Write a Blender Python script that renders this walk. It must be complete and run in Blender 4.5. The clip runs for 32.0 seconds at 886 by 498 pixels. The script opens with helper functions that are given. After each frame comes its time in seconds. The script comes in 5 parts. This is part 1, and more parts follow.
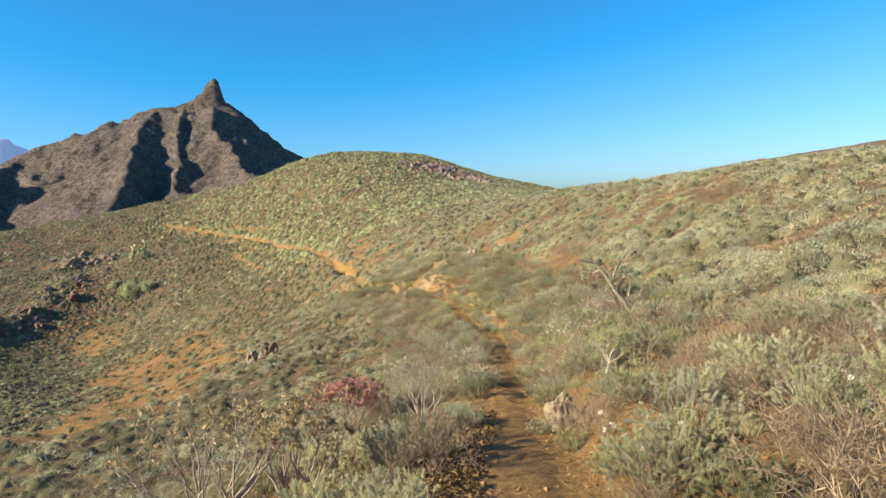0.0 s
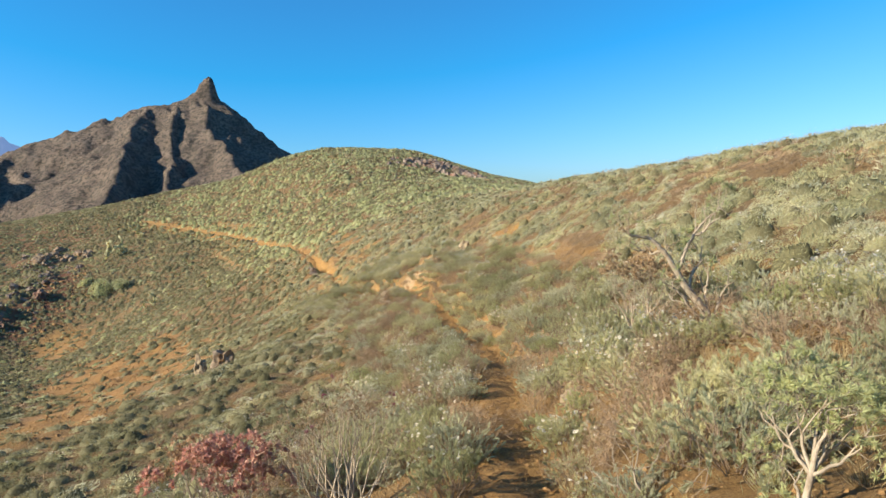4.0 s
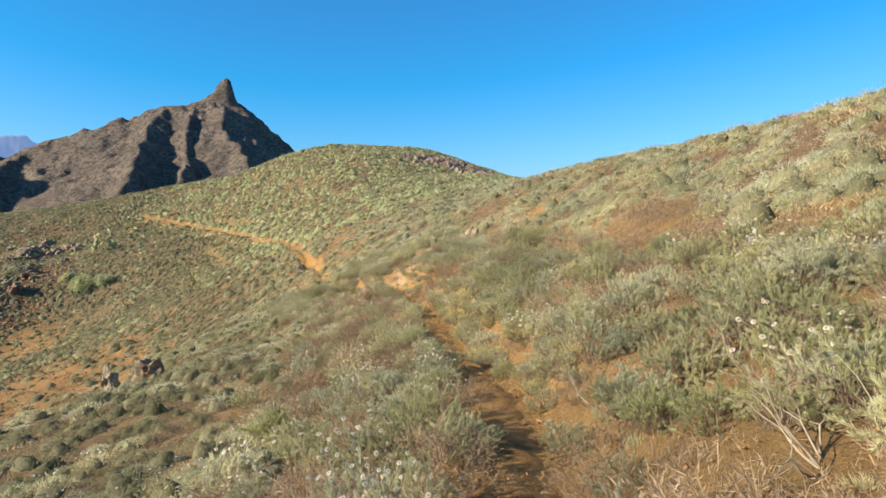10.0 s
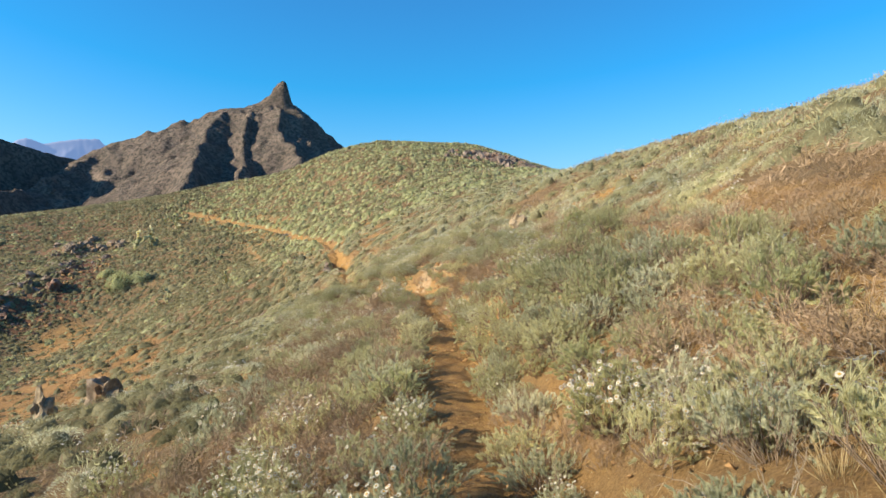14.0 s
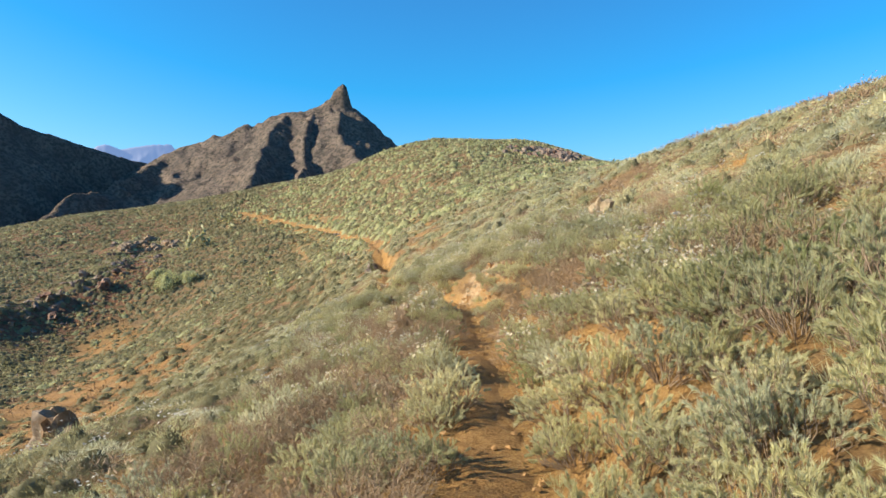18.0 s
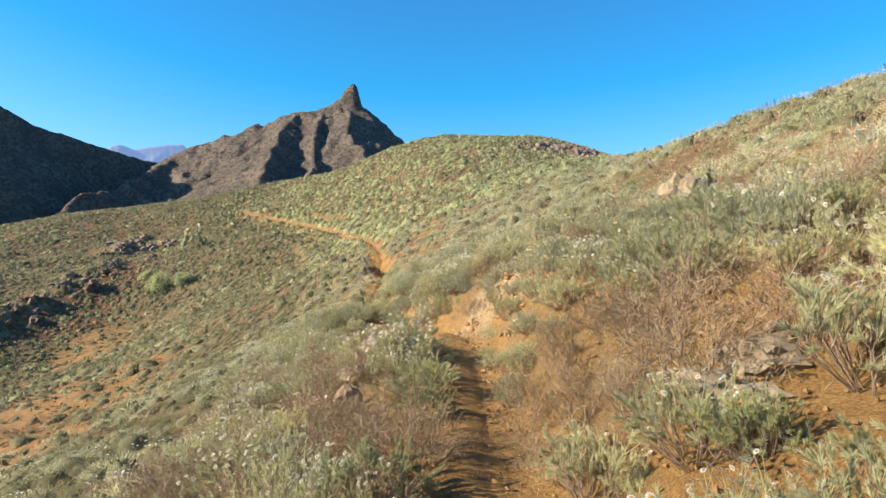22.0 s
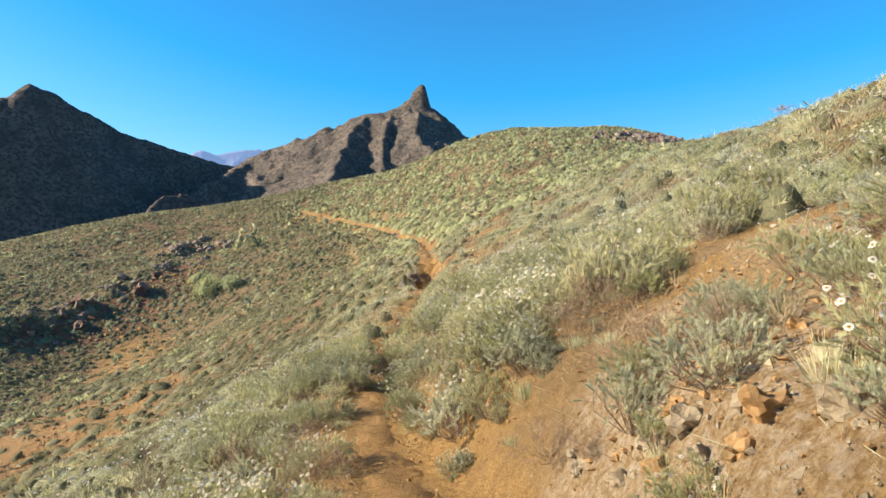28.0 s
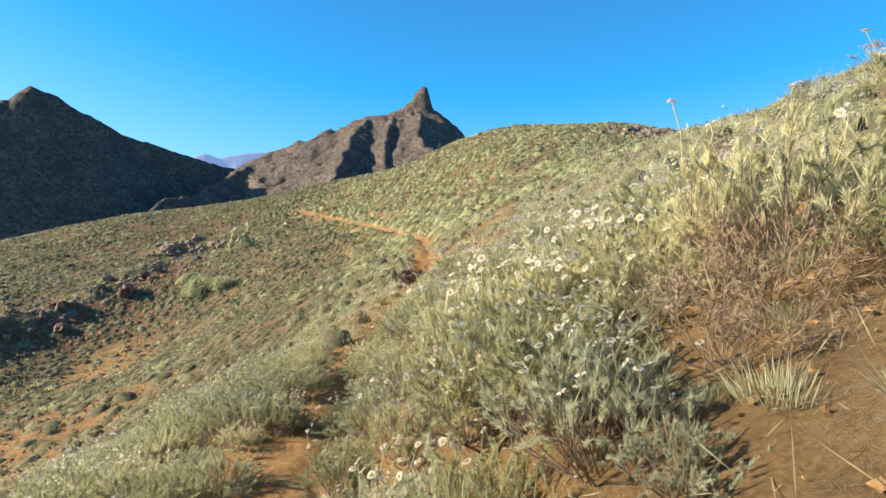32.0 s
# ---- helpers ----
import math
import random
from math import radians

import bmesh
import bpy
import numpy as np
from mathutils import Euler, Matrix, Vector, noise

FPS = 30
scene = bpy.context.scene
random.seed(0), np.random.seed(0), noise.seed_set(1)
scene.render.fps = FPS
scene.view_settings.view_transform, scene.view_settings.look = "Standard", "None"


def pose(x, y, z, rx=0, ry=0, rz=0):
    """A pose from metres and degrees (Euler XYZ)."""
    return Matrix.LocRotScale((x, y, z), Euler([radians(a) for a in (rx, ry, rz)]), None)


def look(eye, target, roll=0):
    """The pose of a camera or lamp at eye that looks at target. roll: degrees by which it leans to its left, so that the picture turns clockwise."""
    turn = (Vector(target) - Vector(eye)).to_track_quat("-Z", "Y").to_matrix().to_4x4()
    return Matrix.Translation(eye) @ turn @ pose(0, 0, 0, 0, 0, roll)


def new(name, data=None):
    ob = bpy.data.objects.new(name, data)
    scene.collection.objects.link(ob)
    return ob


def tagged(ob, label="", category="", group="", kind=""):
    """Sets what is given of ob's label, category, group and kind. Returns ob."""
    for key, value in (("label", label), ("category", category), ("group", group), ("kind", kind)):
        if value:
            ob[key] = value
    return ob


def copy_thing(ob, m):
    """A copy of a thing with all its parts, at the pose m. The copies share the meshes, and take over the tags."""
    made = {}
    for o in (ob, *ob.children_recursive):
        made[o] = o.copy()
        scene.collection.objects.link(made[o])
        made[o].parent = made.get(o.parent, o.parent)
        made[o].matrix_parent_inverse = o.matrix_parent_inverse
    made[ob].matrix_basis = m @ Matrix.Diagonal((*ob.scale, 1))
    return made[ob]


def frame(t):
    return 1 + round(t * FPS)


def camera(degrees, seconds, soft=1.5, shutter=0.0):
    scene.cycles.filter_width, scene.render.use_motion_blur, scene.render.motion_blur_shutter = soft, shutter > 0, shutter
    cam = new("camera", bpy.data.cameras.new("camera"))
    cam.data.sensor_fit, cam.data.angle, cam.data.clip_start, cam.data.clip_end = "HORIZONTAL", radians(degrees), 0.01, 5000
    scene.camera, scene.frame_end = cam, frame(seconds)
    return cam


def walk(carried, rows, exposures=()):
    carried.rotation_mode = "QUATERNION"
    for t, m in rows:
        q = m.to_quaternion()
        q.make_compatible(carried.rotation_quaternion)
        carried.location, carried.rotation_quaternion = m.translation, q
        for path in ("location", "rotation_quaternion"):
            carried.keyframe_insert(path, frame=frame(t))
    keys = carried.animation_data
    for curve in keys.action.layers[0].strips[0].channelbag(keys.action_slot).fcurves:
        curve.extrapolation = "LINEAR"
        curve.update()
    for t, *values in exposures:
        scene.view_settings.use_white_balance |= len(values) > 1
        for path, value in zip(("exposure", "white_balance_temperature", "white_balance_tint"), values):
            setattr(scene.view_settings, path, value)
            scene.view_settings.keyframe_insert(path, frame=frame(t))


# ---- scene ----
cam = camera(71.2, 32.0)
PATH = [
    (0, (-0.000, 0.000, 1.500), (-0.000, 3.988, 1.187), -1.88),
    (0.5, (0.043, 0.734, 1.377), (0.045, 4.721, 1.057), -1.84),
    (1, (0.106, 1.473, 1.266), (0.111, 5.461, 0.945), -1.94),
    (1.5, (0.202, 2.178, 1.192), (0.206, 6.165, 0.871), -1.99),
    (2, (0.269, 2.909, 1.074), (0.278, 6.897, 0.757), -1.96),
    (2.5, (0.358, 3.620, 0.957), (0.368, 7.607, 0.641), -1.85),
    (3, (0.408, 4.278, 0.797), (0.428, 8.266, 0.490), -1.58),
    (3.5, (0.461, 4.911, 0.648), (0.482, 8.899, 0.348), -1.39),
    (5.5, (0.565, 7.644, 0.148), (0.607, 11.633, -0.141), -1.08),
    (6, (0.606, 8.288, 0.038), (0.653, 12.278, -0.246), -0.98),
    (6.5, (0.651, 8.911, -0.074), (0.701, 12.901, -0.351), -0.75),
    (7, (0.676, 9.528, -0.182), (0.733, 13.518, -0.454), -0.55),
    (7.5, (0.761, 10.168, -0.319), (0.821, 14.159, -0.581), -0.36),
    (8, (0.822, 10.839, -0.434), (0.849, 14.831, -0.692), -0.22),
    (8.5, (0.862, 11.519, -0.582), (0.857, 15.511, -0.836), -0.15),
    (9, (0.897, 12.183, -0.771), (0.859, 16.175, -1.019), -0.06),
    (9.5, (0.993, 12.848, -0.881), (0.926, 16.840, -1.124), 0.04),
    (10, (1.094, 13.509, -1.013), (1.029, 17.501, -1.251), 0.16),
    (10.5, (1.181, 14.253, -1.146), (1.117, 18.246, -1.378), 0.30),
    (11, (1.271, 15.038, -1.275), (1.214, 19.031, -1.514), 0.35),
    (11.5, (1.349, 15.820, -1.349), (1.296, 19.813, -1.581), 0.47),
    (12, (1.448, 16.565, -1.428), (1.386, 20.558, -1.657), 0.50),
    (12.5, (1.513, 17.333, -1.479), (1.354, 21.324, -1.710), 0.40),
    (13, (1.531, 18.083, -1.542), (1.311, 22.071, -1.771), 0.42),
    (13.5, (1.527, 18.813, -1.592), (1.241, 22.796, -1.821), 0.50),
    (14, (1.508, 19.532, -1.646), (1.106, 23.505, -1.873), 0.47),
    (14.5, (1.485, 20.225, -1.718), (1.006, 24.189, -1.943), 0.40),
    (15, (1.450, 20.890, -1.771), (0.885, 24.843, -1.995), 0.37),
    (15.5, (1.408, 21.588, -1.816), (0.744, 25.526, -2.039), 0.32),
    (17.5, (1.162, 24.219, -2.094), (0.393, 28.139, -2.311), 0.45),
    (18, (1.056, 24.839, -2.113), (0.285, 28.759, -2.328), 0.50),
    (18.5, (0.932, 25.461, -2.143), (0.167, 29.381, -2.360), 0.53),
    (19, (0.807, 26.084, -2.193), (0.043, 30.004, -2.408), 0.61),
    (19.5, (0.722, 26.715, -2.239), (-0.041, 30.635, -2.454), 0.57),
    (20, (0.683, 27.386, -2.259), (-0.079, 31.307, -2.473), 0.62),
    (20.5, (0.591, 28.080, -2.269), (-0.169, 32.002, -2.484), 0.63),
    (21, (0.526, 28.736, -2.287), (-0.230, 32.658, -2.500), 0.69),
    (21.5, (0.427, 29.387, -2.317), (-0.366, 33.302, -2.529), 0.73),
    (22, (0.329, 30.033, -2.372), (-0.509, 33.938, -2.582), 0.70),
    (22.5, (0.214, 30.756, -2.375), (-0.660, 34.654, -2.585), 0.78),
    (23, (0.073, 31.461, -2.359), (-0.843, 35.349, -2.571), 0.65),
    (23.5, (-0.029, 32.148, -2.366), (-0.960, 36.033, -2.579), 0.63),
    (24, (-0.143, 32.852, -2.401), (-1.087, 36.733, -2.614), 0.59),
    (24.5, (-0.245, 33.512, -2.437), (-1.198, 37.390, -2.651), 0.53),
    (25, (-0.361, 34.196, -2.458), (-1.335, 38.070, -2.671), 0.58),
    (25.5, (-0.489, 34.835, -2.470), (-1.535, 38.690, -2.685), 0.51),
    (26, (-0.590, 35.471, -2.511), (-1.729, 39.299, -2.727), 0.43),
    (26.5, (-0.691, 36.058, -2.536), (-1.927, 39.856, -2.749), 0.45),
    (28.5, (-1.247, 38.189, -2.765), (-2.517, 41.976, -2.971), 0.38),
    (29, (-1.404, 38.717, -2.821), (-2.671, 42.506, -3.021), 0.43),
    (29.5, (-1.522, 39.212, -2.879), (-2.790, 43.000, -3.079), 0.41),
    (30, (-1.632, 39.666, -2.979), (-2.900, 43.455, -3.178), 0.38),
    (30.5, (-1.729, 40.063, -3.056), (-2.997, 43.851, -3.255), 0.37),
    (31, (-1.812, 40.472, -3.155), (-3.080, 44.260, -3.351), 0.31),
    (31.5, (-1.879, 40.806, -3.224), (-3.147, 44.594, -3.420), 0.25),
    (32, (-1.960, 41.030, -3.304), (-3.246, 44.813, -3.492), 0.35),
]
walk(cam, [(t, look(eye, target, roll)) for t, eye, target, roll in PATH], [(0, 0.88), (8, 0.88), (14, 0.9), (18, 0.98), (26, 1.04), (32, 1.08)])

# ---- light ----
SUN_AZ, SUN_EL = 110.0, 24.0   # degrees to the left of +y, above the horizon
world = bpy.data.worlds.new("sky")
scene.world = world
world.use_nodes = True
wn = world.node_tree
sky = wn.nodes.new("ShaderNodeTexSky")
sky.sky_type, sky.sun_disc = "NISHITA", False
sky.sun_elevation, sky.sun_rotation = radians(SUN_EL), radians(-SUN_AZ)
sky.altitude, sky.air_density, sky.dust_density, sky.ozone_density = 600, 1.1, 0.9, 4.0
deep = wn.nodes.new("ShaderNodeMix")
deep.data_type, deep.blend_type = "RGBA", "MULTIPLY"
deep.inputs[0].default_value, deep.inputs[7].default_value = 1.0, (1.04, 1.06, 1.46, 1)
wn.links.new(sky.outputs[0], deep.inputs[6])
less = wn.nodes.new("ShaderNodeMix")
less.data_type, less.blend_type, less.clamp_result = "RGBA", "SUBTRACT", False
less.inputs[0].default_value, less.inputs[7].default_value = 1.0, (1.4, 0.0, 0.0, 1)
floor_at = wn.nodes.new("ShaderNodeMix")
floor_at.data_type, floor_at.blend_type = "RGBA", "LIGHTEN"
floor_at.inputs[0].default_value, floor_at.inputs[7].default_value = 1.0, (0.32, 0.02, 0.02, 1)
wn.links.new(deep.outputs[2], less.inputs[6])
wn.links.new(less.outputs[2], floor_at.inputs[6])
wn.links.new(floor_at.outputs[2], wn.nodes["Background"].inputs[0])
wn.nodes["Background"].inputs[1].default_value = 0.075
sun = new("sun", bpy.data.lights.new("sun", "SUN"))
sun.data.energy, sun.data.angle, sun.data.color = 5.0, radians(0.5), (1.0, 0.88, 0.71)
sun_from = Vector((-math.sin(radians(SUN_AZ)) * math.cos(radians(SUN_EL)), math.cos(radians(SUN_AZ)) * math.cos(radians(SUN_EL)), math.sin(radians(SUN_EL))))
sun.matrix_world = look(sun_from * 60, (0, 0, 0))


# ---- materials ----
def material(name, rough=0.85):
    m = bpy.data.materials.new(name)
    m.use_nodes = True
    b = m.node_tree.nodes["Principled BSDF"]
    b.inputs["Roughness"].default_value = rough
    b.inputs["Specular IOR Level"].default_value = 0.25
    return m, m.node_tree, b


def node(nt, kind, **values):
    n = nt.nodes.new(kind)
    for key, value in values.items():
        n.inputs[key].default_value = value
    return n


def ramp(nt, fac, stops):
    r = nt.nodes.new("ShaderNodeValToRGB")
    while len(r.color_ramp.elements) < len(stops):
        r.color_ramp.elements.new(0.5)
    for e, (p, col) in zip(r.color_ramp.elements, stops):
        e.position, e.color = p, (*col, 1)
    nt.links.new(fac, r.inputs[0])
    return r.outputs[0]


def mix(nt, fac, a, b, blend="MIX"):
    m = nt.nodes.new("ShaderNodeMix")
    m.data_type, m.blend_type = "RGBA", blend
    for sock, value in ((m.inputs[0], fac), (m.inputs[6], a), (m.inputs[7], b)):
        if isinstance(value, (int, float)):
            sock.default_value = value
        elif isinstance(value, tuple):
            sock.default_value = (*value, 1)
        else:
            nt.links.new(value, sock)
    return m.outputs[2]


def noise_fac(nt, scale, detail=5.0, rough=0.6, stretch=None):
    geo = nt.nodes.new("ShaderNodeNewGeometry")
    src = geo.outputs["Position"]
    if stretch:
        mp = nt.nodes.new("ShaderNodeMapping")
        mp.inputs["Scale"].default_value = stretch
        nt.links.new(src, mp.inputs[0])
        src = mp.outputs[0]
    n = node(nt, "ShaderNodeTexNoise", Scale=scale, Detail=detail, Roughness=rough)
    nt.links.new(src, n.inputs["Vector"])
    return n.outputs["Fac"]


def bump(nt, b, height, strength, distance):
    n = node(nt, "ShaderNodeBump", Strength=strength, Distance=distance)
    nt.links.new(height, n.inputs["Height"])
    nt.links.new(n.outputs[0], b.inputs["Normal"])


def soil_material(name, dark, mid, light, litter=False):
    m, nt, b = material(name, 0.95)
    big = ramp(nt, noise_fac(nt, 0.35, 4), [(0.35, mid), (0.65, light)])
    fine = noise_fac(nt, 9, 6, 0.7)
    col = mix(nt, ramp(nt, fine, [(0.42, (0, 0, 0)), (0.68, (1, 1, 1))]), dark, big)
    grain = noise_fac(nt, 60, 3, 0.6)
    col = mix(nt, 0.5, col, ramp(nt, grain, [(0.38, dark), (0.5, mid), (0.62, light)]))
    if litter:
        dead = ramp(nt, noise_fac(nt, 11, 8, 0.8), [(0.32, (0.085, 0.055, 0.028)), (0.5, (0.17, 0.115, 0.055)), (0.7, (0.27, 0.195, 0.10))])
        open_soil = nt.nodes.new("ShaderNodeAttribute")
        open_soil.attribute_name = "open_soil"
        patchy = node(nt, "ShaderNodeMath")
        patchy.operation = "ADD"
        nt.links.new(open_soil.outputs["Fac"], patchy.inputs[0])
        nt.links.new(ramp(nt, noise_fac(nt, 1.1, 5, 0.65), [(0.44, (0.03, 0.03, 0.03)), (0.68, (0.42, 0.42, 0.42))]), patchy.inputs[1])
        patchy.use_clamp = True
        col = mix(nt, patchy.outputs[0], dead, col)
        reddened = nt.nodes.new("ShaderNodeAttribute")
        reddened.attribute_name = "red_scree_and_ground"
        col = mix(nt, reddened.outputs["Fac"], col, ramp(nt, noise_fac(nt, 1.6, 7, 0.75), [(0.35, (0.085, 0.034, 0.02)), (0.52, (0.20, 0.085, 0.042)), (0.68, (0.30, 0.15, 0.075))]))
        pale = nt.nodes.new("ShaderNodeAttribute")
        pale.attribute_name = "pale_bank"
        crumbs = ramp(nt, noise_fac(nt, 16, 7, 0.8), [(0.40, (0.22, 0.125, 0.05)), (0.5, (0.45, 0.315, 0.165)), (0.59, (0.63, 0.52, 0.37))])
        col = mix(nt, pale.outputs["Fac"], col, crumbs)
    nt.links.new(col, b.inputs["Base Color"])
    bump(nt, b, noise_fac(nt, 11, 10, 0.82), 0.9, 0.075)
    return m


def rock_material(name, dark, light, scale=3.0, tint=None):
    m, nt, b = material(name, 0.9)
    col = ramp(nt, noise_fac(nt, scale, 7, 0.7), [(0.32, dark), (0.68, light)])
    if tint:
        col = mix(nt, ramp(nt, noise_fac(nt, scale * 0.4, 3), [(0.5, (0, 0, 0)), (0.62, (1, 1, 1))]), col, tint)
    nt.links.new(col, b.inputs["Base Color"])
    bump(nt, b, noise_fac(nt, scale * 4, 8, 0.7), 0.8, 0.06 * 3 / scale)
    return m


def leaf_material(name, colours, spread=0.35, thin=0.5):
    """Leaves that let some light through; each blade and each plant a little different."""
    m, nt, b = material(name, 0.7)
    geo = nt.nodes.new("ShaderNodeNewGeometry")
    obj = nt.nodes.new("ShaderNodeObjectInfo")
    stops = [(i / (len(colours) - 1), c) for i, c in enumerate(colours)]
    blade = ramp(nt, geo.outputs["Random Per Island"], stops)
    tone = nt.nodes.new("ShaderNodeAttribute")
    tone.attribute_name = "tone"
    which = node(nt, "ShaderNodeMath")
    which.operation = "ADD"
    nt.links.new(obj.outputs["Random"], which.inputs[0])
    nt.links.new(tone.outputs["Fac"], which.inputs[1])
    turn = node(nt, "ShaderNodeMath")
    turn.operation = "FRACT"
    nt.links.new(which.outputs[0], turn.inputs[0])
    plant = ramp(nt, turn.outputs[0], stops)
    col = mix(nt, spread, plant, blade)
    patch = ramp(nt, noise_fac(nt, 0.5, 3), [(0.35, (0.72, 0.74, 0.7)), (0.65, (1.2, 1.16, 1.1))])
    col = mix(nt, 1.0, col, patch, "MULTIPLY")
    tufts = ramp(nt, noise_fac(nt, 17, 5, 0.75), [(0.36, (0.78, 0.75, 0.7)), (0.62, (1.1, 1.1, 1.08))])
    col = mix(nt, 1.0, col, tufts, "MULTIPLY")
    nt.links.new(col, b.inputs["Base Color"])
    t = nt.nodes.new("ShaderNodeBsdfTranslucent")
    nt.links.new(col, t.inputs["Color"])
    s = nt.nodes.new("ShaderNodeMixShader")
    s.inputs[0].default_value = thin
    nt.links.new(b.outputs[0], s.inputs[1])
    nt.links.new(t.outputs[0], s.inputs[2])
    nt.links.new(s.outputs[0], nt.nodes["Material Output"].inputs[0])
    return m


SOIL = soil_material("ochre_soil", (0.20, 0.105, 0.034), (0.40, 0.22, 0.06), (0.54, 0.345, 0.125), True)
TRAIL = soil_material("trodden_soil", (0.19, 0.098, 0.032), (0.39, 0.21, 0.06), (0.52, 0.325, 0.12))
PALE_ROCK = rock_material("pale_rock", (0.20, 0.145, 0.08), (0.42, 0.335, 0.21), 5.0)
GREY_ROCK = rock_material("grey_rock", (0.12, 0.085, 0.05), (0.38, 0.295, 0.20), 4.0, (0.30, 0.18, 0.085))
DARK_ROCK = rock_material("lava_rock", (0.075, 0.052, 0.037), (0.35, 0.275, 0.21), 1.2, (0.20, 0.11, 0.068))
CLOD = rock_material("soil_clod", (0.23, 0.125, 0.045), (0.47, 0.28, 0.115), 8.0)
GREEN = leaf_material("grey_green_leaf", [(0.41, 0.42, 0.215), (0.58, 0.57, 0.33), (0.71, 0.69, 0.46)])
SILVER = leaf_material("silvery_leaf", [(0.46, 0.48, 0.31), (0.59, 0.595, 0.41), (0.70, 0.695, 0.52)])
YELLOW = leaf_material("yellow_green_leaf", [(0.35, 0.38, 0.18), (0.47, 0.49, 0.25), (0.57, 0.58, 0.34)])
SPURGE = leaf_material("spurge_leaf", [(0.40, 0.43, 0.20), (0.54, 0.57, 0.29), (0.66, 0.67, 0.40)])
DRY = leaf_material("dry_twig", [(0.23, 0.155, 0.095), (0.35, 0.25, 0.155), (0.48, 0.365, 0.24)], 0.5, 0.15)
STRAW = leaf_material("dry_straw", [(0.33, 0.24, 0.11), (0.47, 0.36, 0.18), (0.60, 0.48, 0.28)], 0.5, 0.25)
RED_TIP = leaf_material("red_leaf", [(0.55, 0.23, 0.19), (0.66, 0.38, 0.30), (0.62, 0.47, 0.33)], 0.6, 0.3)
DULL_TIP = leaf_material("withered_leaf", [(0.30, 0.19, 0.11), (0.45, 0.31, 0.19), (0.52, 0.42, 0.26)], 0.6, 0.25)
STEM = rock_material("pale_bark", (0.24, 0.185, 0.12), (0.50, 0.42, 0.30), 14.0)
TWIG = rock_material("brown_bark", (0.16, 0.11, 0.07), (0.36, 0.275, 0.19), 18.0)
# Leaf of the olive scrub, also the dark shade colour in mound cores.
OLIVE = leaf_material("olive_leaf_and_core_shade", [(0.17, 0.165, 0.085), (0.275, 0.26, 0.14), (0.39, 0.365, 0.215)])
MAGENTA = leaf_material("magenta_leaf", [(0.42, 0.12, 0.18), (0.52, 0.20, 0.26), (0.50, 0.30, 0.26)], 0.6, 0.3)
LITTER = leaf_material("dead_leaf", [(0.05, 0.03, 0.015), (0.12, 0.07, 0.03), (0.34, 0.21, 0.07)], 0.9, 0.05)
PETAL = leaf_material("white_petal", [(0.72, 0.70, 0.62), (0.82, 0.80, 0.74), (0.86, 0.85, 0.8)], 0.3, 0.45)
YOLK = leaf_material("yellow_floret", [(0.55, 0.34, 0.04), (0.70, 0.46, 0.06), (0.75, 0.55, 0.1)], 0.3, 0.1)


# ---- numbers and meshes ----
RNG = np.random.default_rng(7)


def lattice(x, y, seed):
    h = (x.astype(np.int64) * 374761393 + y.astype(np.int64) * 668265263 + seed * 1274126177) & 0x7FFFFFFF
    h = ((h ^ (h >> 13)) * 1103515245) & 0x7FFFFFFF
    return ((h ^ (h >> 16)) & 0xFFFF) / 65535.0


def vnoise(x, y, seed=0):
    xi, yi = np.floor(x), np.floor(y)
    fx, fy = x - xi, y - yi
    fx, fy = fx * fx * (3 - 2 * fx), fy * fy * (3 - 2 * fy)
    a, b = lattice(xi, yi, seed), lattice(xi + 1, yi, seed)
    c, d = lattice(xi, yi + 1, seed), lattice(xi + 1, yi + 1, seed)
    return (a * (1 - fx) + b * fx) * (1 - fy) + (c * (1 - fx) + d * fx) * fy - 0.5


def fbm(x, y, octaves=4, seed=0):
    return sum(vnoise(x * 2.03**k, y * 2.03**k, seed + k) * 0.5**k for k in range(octaves))


def smooth(a, b, v):
    t = np.clip((v - a) / (b - a), 0, 1)
    return t * t * (3 - 2 * t)


def mesh_of(name, verts, faces, mat, flat=False):
    """A mesh of quads or triangles from arrays."""
    me = bpy.data.meshes.new(name)
    faces = np.asarray(faces, np.int32)
    n, k = faces.shape
    me.vertices.add(len(verts))
    me.vertices.foreach_set("co", np.asarray(verts, np.float32).ravel())
    me.loops.add(n * k)
    me.loops.foreach_set("vertex_index", faces.ravel())
    me.polygons.add(n)
    me.polygons.foreach_set("loop_start", np.arange(0, n * k, k, dtype=np.int32))
    me.polygons.foreach_set("loop_total", np.full(n, k, np.int32))
    me.polygons.foreach_set("use_smooth", np.full(n, not flat))
    me.update(calc_edges=True)
    me.materials.append(mat)
    return me


def part(name, data, mat, parent=None, label="", flat=False):
    me = data if isinstance(data, bpy.types.Mesh) else mesh_of(name, *data, mat, flat)
    ob = new(name, me)
    if parent:
        ob.parent = parent
    return tagged(ob, label)


def join(*pieces):
    v, f, n = [], [], 0
    for verts, faces in pieces:
        if len(verts):
            v.append(verts), f.append(np.asarray(faces) + n)
            n += len(verts)
    return np.concatenate(v), np.concatenate(f)


